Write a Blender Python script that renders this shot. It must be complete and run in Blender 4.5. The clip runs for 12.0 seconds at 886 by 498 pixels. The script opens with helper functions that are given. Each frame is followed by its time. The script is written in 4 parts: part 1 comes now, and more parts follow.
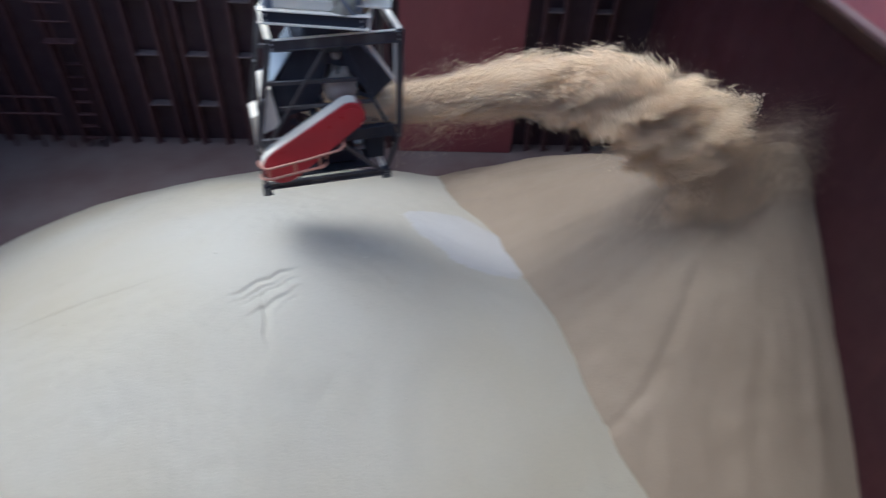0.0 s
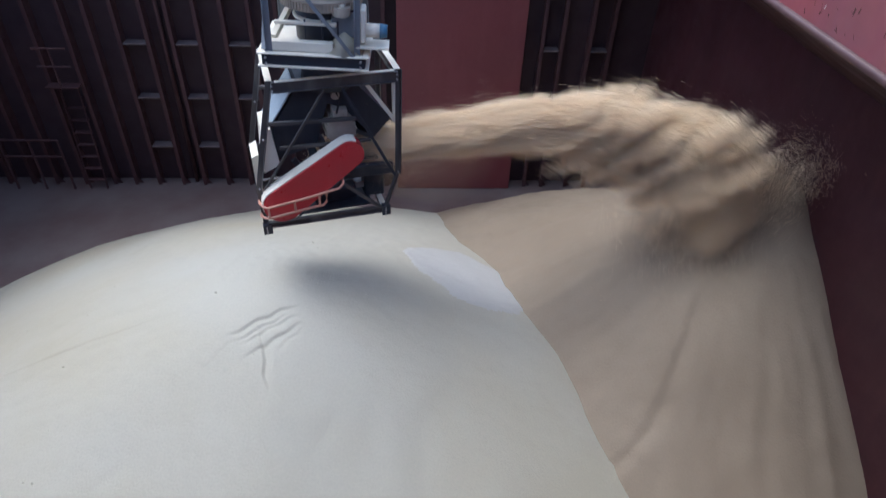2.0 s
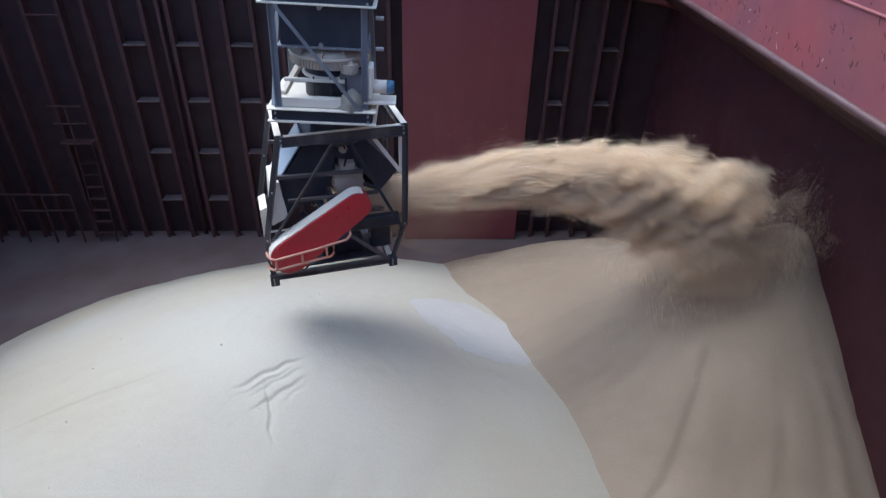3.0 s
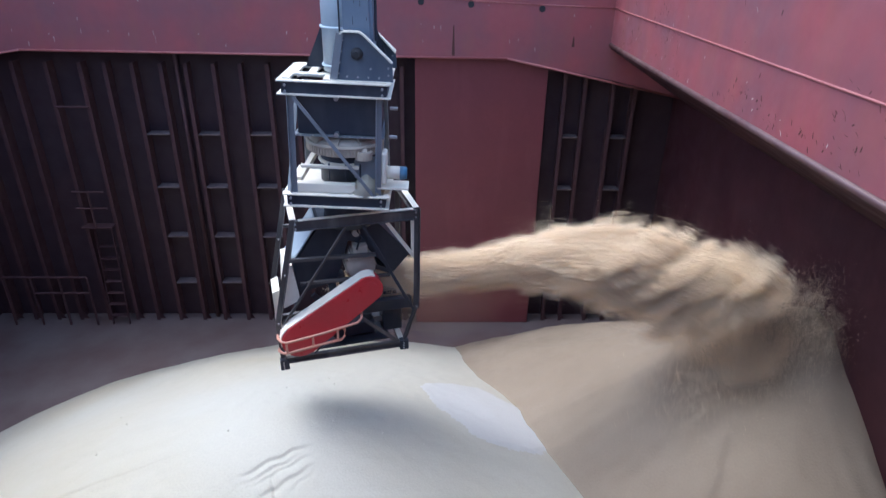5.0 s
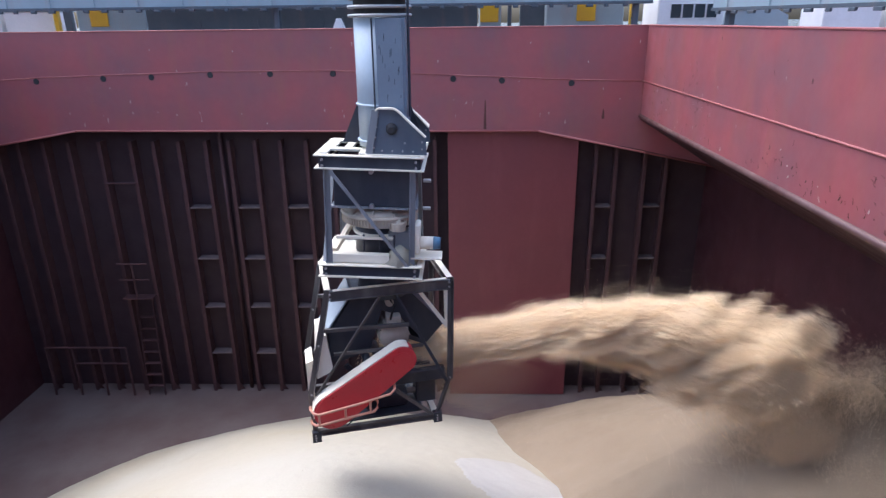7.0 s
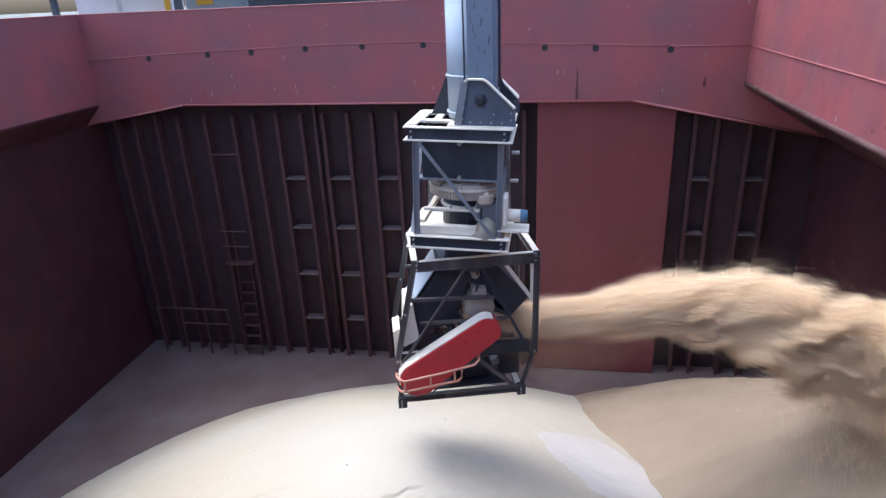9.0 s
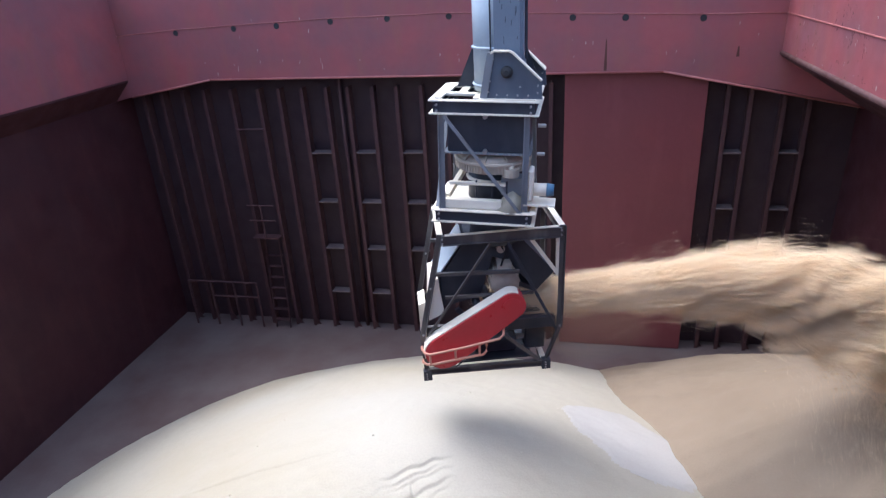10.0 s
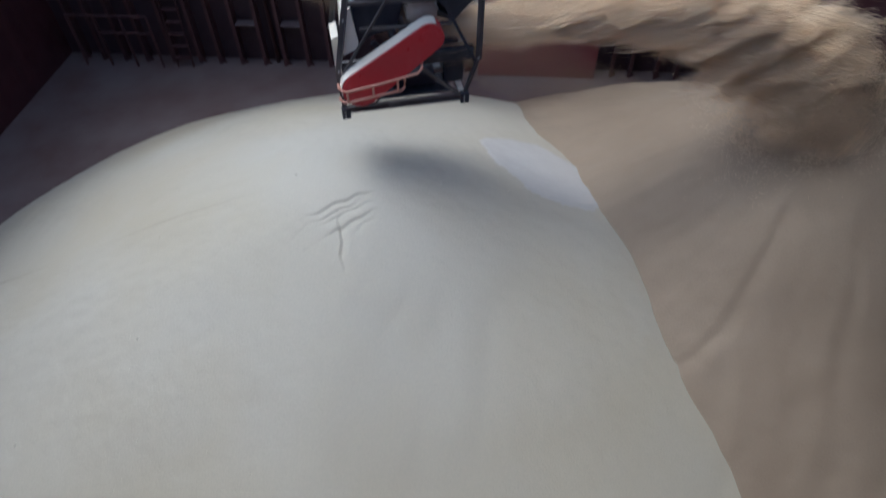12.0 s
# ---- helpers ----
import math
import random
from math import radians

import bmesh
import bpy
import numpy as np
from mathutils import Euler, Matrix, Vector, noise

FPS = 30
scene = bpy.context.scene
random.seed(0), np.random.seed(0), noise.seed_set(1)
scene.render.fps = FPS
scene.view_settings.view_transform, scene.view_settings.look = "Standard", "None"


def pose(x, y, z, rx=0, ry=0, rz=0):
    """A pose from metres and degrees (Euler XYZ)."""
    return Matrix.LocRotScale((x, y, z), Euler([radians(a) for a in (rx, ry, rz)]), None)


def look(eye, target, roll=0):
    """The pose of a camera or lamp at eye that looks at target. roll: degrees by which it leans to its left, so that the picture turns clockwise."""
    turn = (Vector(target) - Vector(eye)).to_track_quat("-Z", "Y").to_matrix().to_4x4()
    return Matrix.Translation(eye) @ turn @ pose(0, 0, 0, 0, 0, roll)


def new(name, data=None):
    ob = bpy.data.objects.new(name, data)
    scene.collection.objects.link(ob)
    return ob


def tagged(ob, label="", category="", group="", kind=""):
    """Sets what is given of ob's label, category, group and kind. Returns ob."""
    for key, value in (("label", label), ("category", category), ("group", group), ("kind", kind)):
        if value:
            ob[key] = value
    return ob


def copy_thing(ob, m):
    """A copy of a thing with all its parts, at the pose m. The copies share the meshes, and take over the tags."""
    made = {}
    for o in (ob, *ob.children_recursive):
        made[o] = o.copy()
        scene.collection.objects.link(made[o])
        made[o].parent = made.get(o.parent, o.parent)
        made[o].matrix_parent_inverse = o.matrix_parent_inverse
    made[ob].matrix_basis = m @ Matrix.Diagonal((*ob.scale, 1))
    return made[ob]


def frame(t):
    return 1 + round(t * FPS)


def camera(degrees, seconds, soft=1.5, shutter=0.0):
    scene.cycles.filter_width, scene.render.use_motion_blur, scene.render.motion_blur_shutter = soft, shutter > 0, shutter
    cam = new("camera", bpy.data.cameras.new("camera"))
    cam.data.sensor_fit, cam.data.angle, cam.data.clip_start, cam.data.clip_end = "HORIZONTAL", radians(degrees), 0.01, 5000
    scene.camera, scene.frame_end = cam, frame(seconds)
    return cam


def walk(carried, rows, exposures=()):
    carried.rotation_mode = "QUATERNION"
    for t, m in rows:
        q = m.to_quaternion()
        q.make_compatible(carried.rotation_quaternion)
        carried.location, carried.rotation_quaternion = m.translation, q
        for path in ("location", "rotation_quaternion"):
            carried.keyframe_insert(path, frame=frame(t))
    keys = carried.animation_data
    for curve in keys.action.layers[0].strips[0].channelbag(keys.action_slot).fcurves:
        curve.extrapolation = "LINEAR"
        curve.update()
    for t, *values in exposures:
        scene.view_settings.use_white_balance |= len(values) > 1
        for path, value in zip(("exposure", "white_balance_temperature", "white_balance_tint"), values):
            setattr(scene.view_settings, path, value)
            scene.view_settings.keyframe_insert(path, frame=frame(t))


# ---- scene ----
# Lengths in metres; z = 0 is the height of the eye, which looks over the near hatch coaming.
cam = camera(70.4, 12.0, soft=1.3, shutter=0.6)
EYE = (0.0, 0.0, 0.0)
TURNS = [
    (0, 48.34, -2.55, -1.88),
    (0.2, 48.70, -4.56, -4.22),
    (0.5, 47.19, -1.72, -1.97),
    (1, 47.89, -1.94, -1.93),
    (1.5, 48.72, -1.82, -2.04),
    (2, 51.65, -1.93, -2.40),
    (2.5, 54.45, -1.69, -2.34),
    (3, 56.27, -1.31, -2.10),
    (5, 63.80, -0.82, -1.16),
    (5.5, 66.31, -0.65, -0.91),
    (6, 68.35, -0.51, -0.88),
    (6.5, 68.80, 0.00, 0.00),
    (7, 70.14, 0.65, 1.51),
    (9, 67.83, 2.45, 9.26),
    (9.5, 66.84, 2.93, 10.60),
    (10, 65.59, 3.26, 11.42),
    (10.5, 64.44, 3.42, 11.71),
    (11, 60.23, 4.03, 10.80),
    (11.2, 55.61, 3.43, 8.56),
    (11.3, 53.82, 3.27, 7.49),
    (11.5, 49.47, 2.32, 4.28),
    (12, 41.64, 0.59, 4.45),
]
EXPOSURES = [(0.0, 0.80, 5200, 5), (2.5, 0.87, 5150, 6), (5.0, 1.26, 5100, 7), (6.5, 1.36, 5480, 11), (7.0, 1.40, 5600, 12),
             (9.0, 1.44, 5500, 11), (10.5, 1.42, 5450, 10), (11.0, 1.2, 5350, 8), (11.4, 0.7, 5220, 6), (12.0, 0.49, 5200, 5)]
walk(cam, [(t, pose(*EYE, a, b, c)) for t, a, b, c in TURNS], EXPOSURES)

# ---- light: bright hazy sky, veiled sun over the left side ----
world = bpy.data.worlds.new("sky")
scene.world = world
world.use_nodes = True
wn = world.node_tree.nodes
sky = wn.new("ShaderNodeTexSky")
sky.sky_type, sky.sun_disc = "NISHITA", False
sky.sun_elevation, sky.sun_rotation = radians(68), radians(-60)
sky.air_density, sky.dust_density, sky.ozone_density = 1.0, 5.0, 1.0
world.node_tree.links.new(sky.outputs[0], wn["Background"].inputs[0])
wn["Background"].inputs[1].default_value = 0.15
sun = new("sun", bpy.data.lights.new("sun", "SUN"))
sun.data.energy, sun.data.angle, sun.data.color = 0.14, radians(100), (1.0, 0.96, 0.88)
sun.matrix_world = look((-10.85, 6.26, 31), (0, 0, 0))


# ---- materials ----
def material(name, colour, rough=0.6, metal=0.0, second=None, scale=2.0, amount=0.5, fine=40.0, bump=0.1,
             streak=None, streak_amount=0.0, random_value=0.0, stretch=(1, 1, 1)):
    """Base colour mixed with a second one by coarse noise, fine grain, vertical streaks and relief."""
    m = bpy.data.materials.new(name)
    m.use_nodes = True
    n, l = m.node_tree.nodes, m.node_tree.links
    b = n["Principled BSDF"]
    b.inputs["Roughness"].default_value, b.inputs["Metallic"].default_value = rough, metal
    co = n.new("ShaderNodeTexCoord")
    mp = n.new("ShaderNodeMapping")
    mp.inputs["Scale"].default_value = stretch
    l.new(co.outputs["Object"], mp.inputs[0])

    def tex(s, detail=6.0, source=None):
        t = n.new("ShaderNodeTexNoise")
        t.inputs["Scale"].default_value, t.inputs["Detail"].default_value = s, detail
        l.new((source or mp).outputs[0], t.inputs["Vector"])
        return t

    def mix(fac, a, c, blend="MIX"):
        x = n.new("ShaderNodeMix")
        x.data_type, x.blend_type = "RGBA", blend
        for slot, v in ((0, fac), (6, a), (7, c)):
            if isinstance(v, (int, float)):
                x.inputs[slot].default_value = v
            elif isinstance(v, tuple):
                x.inputs[slot].default_value = (*v, 1)
            else:
                l.new(v, x.inputs[slot])
        return x.outputs[2]

    def ramp(source, lo, hi, a=0.0, c=1.0):
        r = n.new("ShaderNodeMapRange")
        r.inputs[1].default_value, r.inputs[2].default_value = lo, hi
        r.inputs[3].default_value, r.inputs[4].default_value = a, c
        l.new(source, r.inputs[0])
        return r.outputs[0]

    col = mix(ramp(tex(scale).outputs[0], 0.35, 0.68, 0, amount), colour, second or tuple(0.7 * c for c in colour))
    grain = tex(fine, 4.0)
    col = mix(ramp(grain.outputs[0], 0.3, 0.7, 0, 0.25), col, tuple(0.75 * c for c in colour))
    if streak:
        ms = n.new("ShaderNodeMapping")
        ms.inputs["Scale"].default_value = (2.2, 2.2, 0.45)
        l.new(co.outputs["Object"], ms.inputs[0])
        st = tex(1.0, 8.0, ms)
        col = mix(ramp(st.outputs[0], 0.52, 0.75, 0, streak_amount), col, streak)
    if random_value:
        oi = n.new("ShaderNodeObjectInfo")
        col = mix(1.0, col, mix(oi.outputs["Random"], (1 - random_value,) * 3, (1, 1, 1)), "MULTIPLY")
    l.new(col, b.inputs["Base Color"])
    l.new(ramp(tex(scale * 3).outputs[0], 0.3, 0.7, max(rough - 0.12, 0.05), min(rough + 0.12, 1)), b.inputs["Roughness"])
    if bump:
        bp = n.new("ShaderNodeBump")
        bp.inputs["Strength"].default_value, bp.inputs["Distance"].default_value = bump, 0.02
        l.new(grain.outputs[0], bp.inputs["Height"])
        l.new(bp.outputs[0], b.inputs["Normal"])
    return m


# hold-wall red: the below-deck shade is put into its dark base colour
RED = material("shaded_red_oxide_paint", (0.062, 0.0175, 0.021), 0.55, 0, (0.046, 0.0155, 0.019), 0.5, 0.7, 9, 0.15, (0.10, 0.036, 0.036), 0.4)
RED_PANEL = material("bright_red_paint", (0.20, 0.046, 0.053), 0.5, 0, (0.165, 0.044, 0.052), 0.4, 0.6, 9, 0.1, (0.25, 0.08, 0.08), 0.3)
# far-wall red: shade between the frames and bluish haze mixed into the colour
RED_SHADE = material("shade_dark_red_paint", (0.046, 0.022, 0.027), 0.7, 0, (0.034, 0.020, 0.027), 0.6, 0.6, 12, 0.1)
# weathered coaming red, raised in brightness to include the haze before it
RED_COAM = material("hazed_weathered_red_paint", (0.35, 0.095, 0.102), 0.5, 0, (0.22, 0.10, 0.115), 0.7, 0.9, 5, 0.15, (0.30, 0.12, 0.085), 0.4)
WELD = material("weld_bead", (0.40, 0.14, 0.13), 0.5, 0, (0.30, 0.08, 0.08), 3, 0.5, 30, 0.3)
CHIP = material("bare_paint_chip", (0.62, 0.52, 0.46), 0.7, 0, None, 8, 0.5, 60, 0.1)
DARK_STAIN = material("rust_stain", (0.085, 0.035, 0.03), 0.8, 0, (0.14, 0.05, 0.035), 6, 0.6, 60, 0.1)
# dusty frame red, darkened for the sunless far wall
RIB = material("shaded_dusty_red_frames", (0.066, 0.026, 0.028), 0.7, 0, (0.085, 0.04, 0.04), 1.2, 0.6, 20, 0.15)
DUST_TOP = material("dusty_ledge", (0.15, 0.115, 0.11), 0.9, 0, (0.10, 0.065, 0.065), 3, 0.6, 50, 0.2)
FLOOR = material("dusty_tank_top", (0.155, 0.12, 0.112), 0.9, 0, (0.105, 0.058, 0.05), 0.45, 0.8, 14, 0.3)
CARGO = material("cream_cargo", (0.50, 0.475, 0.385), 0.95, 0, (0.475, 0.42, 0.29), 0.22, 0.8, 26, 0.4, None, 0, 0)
# tan cargo whose base also holds the shade beside the east wall
CARGO_2 = material("shaded_tan_cargo", (0.325, 0.257, 0.18), 0.95, 0, (0.245, 0.187, 0.125), 0.4, 0.7, 26, 0.4)
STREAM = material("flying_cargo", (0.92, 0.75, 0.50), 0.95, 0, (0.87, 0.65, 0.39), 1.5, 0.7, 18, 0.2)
CAGE_STEEL = material("dark_brown_steel", (0.085, 0.08, 0.08), 0.5, 0.1, (0.14, 0.12, 0.105), 2.5, 0.6, 30, 0.1, (0.40, 0.37, 0.32), 0.55)
STEEL = material("blue_grey_steel", (0.26, 0.28, 0.305), 0.5, 0.1, (0.15, 0.155, 0.16), 1.5, 0.6, 30, 0.1, (0.32, 0.33, 0.33), 0.25)
PIPE = material("pale_blue_pipe", (0.43, 0.50, 0.55), 0.42, 0.1, (0.40, 0.47, 0.53), 1.2, 0.6, 25, 0.1, (0.20, 0.24, 0.28), 0.5)
PIPE_2 = material("slate_blue_pipe", (0.20, 0.245, 0.30), 0.45, 0.1, (0.15, 0.19, 0.24), 1.2, 0.6, 25, 0.1, (0.10, 0.12, 0.15), 0.5)
DARK = material("dark_navy_steel", (0.028, 0.034, 0.048), 0.5, 0.1, (0.045, 0.05, 0.06), 2.0, 0.6, 30, 0.1, (0.16, 0.16, 0.16), 0.25)
TRUNNION = material("dark_slate_paint", (0.10, 0.125, 0.16), 0.5, 0.1, (0.07, 0.085, 0.11), 2.0, 0.6, 25, 0.1, (0.22, 0.24, 0.26), 0.3)
BEAD = material("worn_brown_bead", (0.12, 0.062, 0.06), 0.45, 0.1, (0.19, 0.12, 0.11), 1.5, 0.7, 14, 0.2)
BLACK = material("black_rubber", (0.02, 0.02, 0.023), 0.7, 0, (0.05, 0.05, 0.05), 4, 0.5, 40, 0.1)
DUSTED = material("dust_covered_steel", (0.88, 0.82, 0.67), 0.9, 0, (0.76, 0.68, 0.53), 2.5, 0.7, 50, 0.3)
GEAR = material("dusty_greased_gear", (0.52, 0.45, 0.35), 0.85, 0.0, (0.34, 0.28, 0.22), 4, 0.7, 40, 0.3)
GUARD = material("red_gloss_guard", (0.58, 0.035, 0.045), 0.38, 0, (0.46, 0.06, 0.06), 2.5, 0.5, 25, 0.05, (0.55, 0.20, 0.17), 0.25)
RAIL = material("salmon_rail_paint", (0.66, 0.30, 0.20), 0.6, 0, (0.55, 0.32, 0.24), 5, 0.6, 50, 0.1)
BLUE = material("blue_motor_paint", (0.05, 0.16, 0.27), 0.5, 0, (0.25, 0.30, 0.34), 5, 0.6, 40, 0.1)
BOLT = material("galvanised_bolt", (0.45, 0.45, 0.44), 0.45, 0.6, None, 10, 0.4, 60, 0)
DECK = material("deck_paint", (0.20, 0.10, 0.09), 0.8, 0, (0.15, 0.10, 0.09), 0.6, 0.6, 12, 0.2)
SEA = material("grey_green_water", (0.05, 0.075, 0.08), 0.15, 0, (0.04, 0.06, 0.07), 0.02, 0.5, 0.6, 0.4)
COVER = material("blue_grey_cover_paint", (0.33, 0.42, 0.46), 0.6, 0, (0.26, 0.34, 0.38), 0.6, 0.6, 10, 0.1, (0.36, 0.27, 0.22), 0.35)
# darker counterpart of COVER, with shade put into the colour
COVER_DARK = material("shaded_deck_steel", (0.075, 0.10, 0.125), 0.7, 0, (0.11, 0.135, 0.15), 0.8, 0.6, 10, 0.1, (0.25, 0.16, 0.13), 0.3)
YELLOW = material("yellow_paint", (0.72, 0.44, 0.02), 0.5, 0, (0.60, 0.36, 0.05), 2, 0.5, 20, 0.1)
WHITE = material("white_deckhouse_paint", (0.80, 0.82, 0.83), 0.5, 0, (0.58, 0.60, 0.62), 1, 0.5, 15, 0.1)
GLASS_DARK = material("dark_window_glass", (0.03, 0.04, 0.05), 0.12, 0, None, 2, 0.3, 20, 0)


# ---- mesh helpers ----
def part(name, bm, mat, parent=None, label="", smooth=False):
    """Links a bmesh as one mesh object, under its thing if one is given."""
    me = bpy.data.meshes.new(name)
    bmesh.ops.recalc_face_normals(bm, faces=bm.faces)
    bm.to_mesh(me)
    bm.free()
    me.materials.append(mat)
    if smooth:
        me.polygons.foreach_set("use_smooth", [True] * len(me.polygons))
    ob = new(name, me)
    ob.parent = parent
    return tagged(ob, label)


def thing(name, label, category, group="", at=None, kind=""):
    ob = new(name)
    if at:
        ob.matrix_basis = at
    return tagged(ob, label, category, group, kind)


def box(bm, lo, hi, bevel=0.0, m=None):
    """An upright box between two corners."""
    lo, hi = Vector(lo), Vector(hi)
    r = bmesh.ops.create_cube(bm, size=1.0)
    t = Matrix.Translation((lo + hi) / 2) @ Matrix.Diagonal((*[max(abs(c), 1e-4) for c in hi - lo], 1))
    bmesh.ops.transform(bm, matrix=(m or Matrix()) @ t, verts=r["verts"])
    if bevel:
        es = {e for v in r["verts"] for e in v.link_edges}
        bmesh.ops.bevel(bm, geom=list(es), offset=bevel, segments=1, affect="EDGES")
    return bm


def along(a, b):
    a, b = Vector(a), Vector(b)
    d = b - a
    up = Vector((0, 0, 1)) if abs(d.normalized().z) < 0.95 else Vector((0, 1, 0))
    x = up.cross(d).normalized()
    y = d.normalized().cross(x)
    return Matrix.Translation((a + b) / 2) @ Matrix((x, y, d.normalized())).transposed().to_4x4(), d.length


def bar(bm, a, b, w, h, profile="box"):
    """A rolled steel bar from a to b: box, angle or channel section, w across and h high."""
    m, ln = along(a, b)
    t = 0.012
    if profile == "box":
        pieces = [((-w / 2, -h / 2), (w / 2, h / 2))]
    elif profile == "angle":
        pieces = [((-w / 2, -h / 2), (-w / 2 + t, h / 2)), ((-w / 2 + t, h / 2 - t), (w / 2, h / 2))]
    else:
        pieces = [((-t / 2, -h / 2 + t), (t / 2, h / 2 - t)), ((-w / 2, h / 2 - t), (w / 2, h / 2)), ((-w / 2, -h / 2), (w / 2, -h / 2 + t))]
    for (x0, y0), (x1, y1) in pieces:
        box(bm, (x0, y0, -ln / 2), (x1, y1, ln / 2), 0, m)
    return bm


def rod(bm, a, b, r, r2=None, seg=16):
    m, ln = along(a, b)
    bmesh.ops.create_cone(bm, cap_ends=True, segments=seg, radius1=r, radius2=r if r2 is None else r2, depth=ln, matrix=m)
    return bm


def plate(bm, outline, thick, m=None):
    """A flat plate: outline in its local x, z, pushed to +y by its thickness."""
    m = m or Matrix()
    f = [bm.verts.new(m @ Vector((x, 0, z))) for x, z in outline]
    g = [bm.verts.new(m @ Vector((x, thick, z))) for x, z in outline]
    n = len(f)
    bm.faces.new(f)
    bm.faces.new(g[::-1])
    for i in range(n):
        bm.faces.new((f[i], g[i], g[(i + 1) % n], f[(i + 1) % n]))
    return bm


def tube(points, r, res=6):
    """A bent round bar through the points, as a mesh."""
    bm = bmesh.new()
    rings = []
    pts = [Vector(p) for p in points]
    for i, p in enumerate(pts):
        d = (pts[min(i + 1, len(pts) - 1)] - pts[max(i - 1, 0)]).normalized()
        up = Vector((0, 0, 1)) if abs(d.z) < 0.9 else Vector((0, 1, 0))
        x = up.cross(d).normalized()
        y = d.cross(x)
        rings.append([bm.verts.new(p + r * (math.cos(k * math.tau / res) * x + math.sin(k * math.tau / res) * y)) for k in range(res)])
    for a, b in zip(rings, rings[1:]):
        for k in range(res):
            bm.faces.new((a[k], a[(k + 1) % res], b[(k + 1) % res], b[k]))
    bm.faces.new(rings[0][::-1])
    bm.faces.new(rings[-1])
    return bm


B = bmesh.new

# ---- the hold ----
XL, XR, YN, YF = -16.3, 8.2, -0.9, 20.9       # hold walls
HL, HR, HN, HF = -15.6, 5.6, -0.45, 20.0      # hatch opening
TOP, DECK_Z, FLOOR_Z = -0.17, -1.75, -13.1


def setting(name, bm, mat, label, category, smooth=False):
    return tagged(part(name, bm, mat, None, label, smooth), "", category, "", "structure")


setting("floor", box(B(), (XL - 0.3, YN - 0.3, FLOOR_Z - 0.3), (XR + 0.3, YF + 0.3, FLOOR_Z)), FLOOR,
        "dust-covered brown steel hold floor round the heaps", "floor")
setting("wall_north", box(B(), (XL - 0.3, YF, FLOOR_Z), (XR + 0.3, YF + 0.3, DECK_Z - 0.025)), RED_SHADE,
        "red painted steel hold wall behind the frames, darkened as in shade", "wall")
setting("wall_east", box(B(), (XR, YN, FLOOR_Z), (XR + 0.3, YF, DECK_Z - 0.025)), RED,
        "plain red painted steel side wall of the hold, darkened as in shade", "wall")
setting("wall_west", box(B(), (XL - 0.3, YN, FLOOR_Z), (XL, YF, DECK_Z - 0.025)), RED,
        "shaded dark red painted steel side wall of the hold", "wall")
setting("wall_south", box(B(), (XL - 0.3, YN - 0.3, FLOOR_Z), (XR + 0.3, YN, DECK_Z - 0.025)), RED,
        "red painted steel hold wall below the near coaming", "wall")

# coamings
bm = B()
plate(bm, [(HL - 0.9, TOP), (XR, TOP), (XR, -4.45), (HR + 0.05, -3.87), (2.45, -3.26), (-12.4, -3.16), (HL, -3.7), (XL, -3.85), (XL, TOP)][1:], 0.03, pose(0, HF, 0))
setting("hatch_coaming_north", bm, RED_COAM, "weathered pinkish red steel hatch coaming with drain holes", "hatch coaming")
bm = B()
rod(bm, (2.45, HF, -3.27), (-12.4, HF, -3.17), 0.035, seg=10)
rod(bm, (2.45, HF, -3.27), (XR, HF, -4.46), 0.035, seg=10)
rod(bm, (-12.4, HF, -3.17), (HL, HF, -3.71), 0.035, seg=10)
setting("trim_coaming_edge", bm, WELD, "rounded red steel edge along the coaming foot", "trim", True)
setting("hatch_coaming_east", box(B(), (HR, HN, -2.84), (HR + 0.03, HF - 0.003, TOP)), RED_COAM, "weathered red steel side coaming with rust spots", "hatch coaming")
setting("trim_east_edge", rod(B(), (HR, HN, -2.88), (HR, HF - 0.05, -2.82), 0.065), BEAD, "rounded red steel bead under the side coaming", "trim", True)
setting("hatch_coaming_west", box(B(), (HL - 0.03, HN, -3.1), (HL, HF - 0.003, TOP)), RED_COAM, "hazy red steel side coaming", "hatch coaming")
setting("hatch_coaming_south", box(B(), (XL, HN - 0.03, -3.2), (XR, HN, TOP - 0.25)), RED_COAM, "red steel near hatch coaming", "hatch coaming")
bm = B()
box(bm, (HL - 0.2, HF - 0.02, TOP), (HR + 0.2, HF + 0.22, TOP + 0.035), 0.008)
box(bm, (HR - 0.02, HN, TOP), (HR + 0.22, HF - 0.022, TOP + 0.035), 0.008)
box(bm, (HL - 0.2, HN, TOP), (HL + 0.02, HF - 0.022, TOP + 0.035), 0.008)
setting("trim_coaming_top", bm, WELD, "flat steel bar on top of the coamings", "trim")
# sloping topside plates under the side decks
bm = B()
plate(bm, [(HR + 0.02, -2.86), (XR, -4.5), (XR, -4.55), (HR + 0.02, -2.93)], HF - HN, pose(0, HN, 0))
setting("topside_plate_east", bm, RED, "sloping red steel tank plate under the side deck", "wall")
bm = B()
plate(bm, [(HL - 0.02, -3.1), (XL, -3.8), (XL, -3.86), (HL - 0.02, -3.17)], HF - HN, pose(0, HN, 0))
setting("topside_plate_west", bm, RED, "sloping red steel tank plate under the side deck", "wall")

# weld seams on the coamings
bm = B()
seam = [(-15.6, -1.62), (-13.3, -1.50), (-11.2, -1.44), (-7.8, -1.36), (-4.0, -1.36), (-0.2, -1.53), (1.3, -1.60), (3.4, -1.70), (5.58, -1.76)]
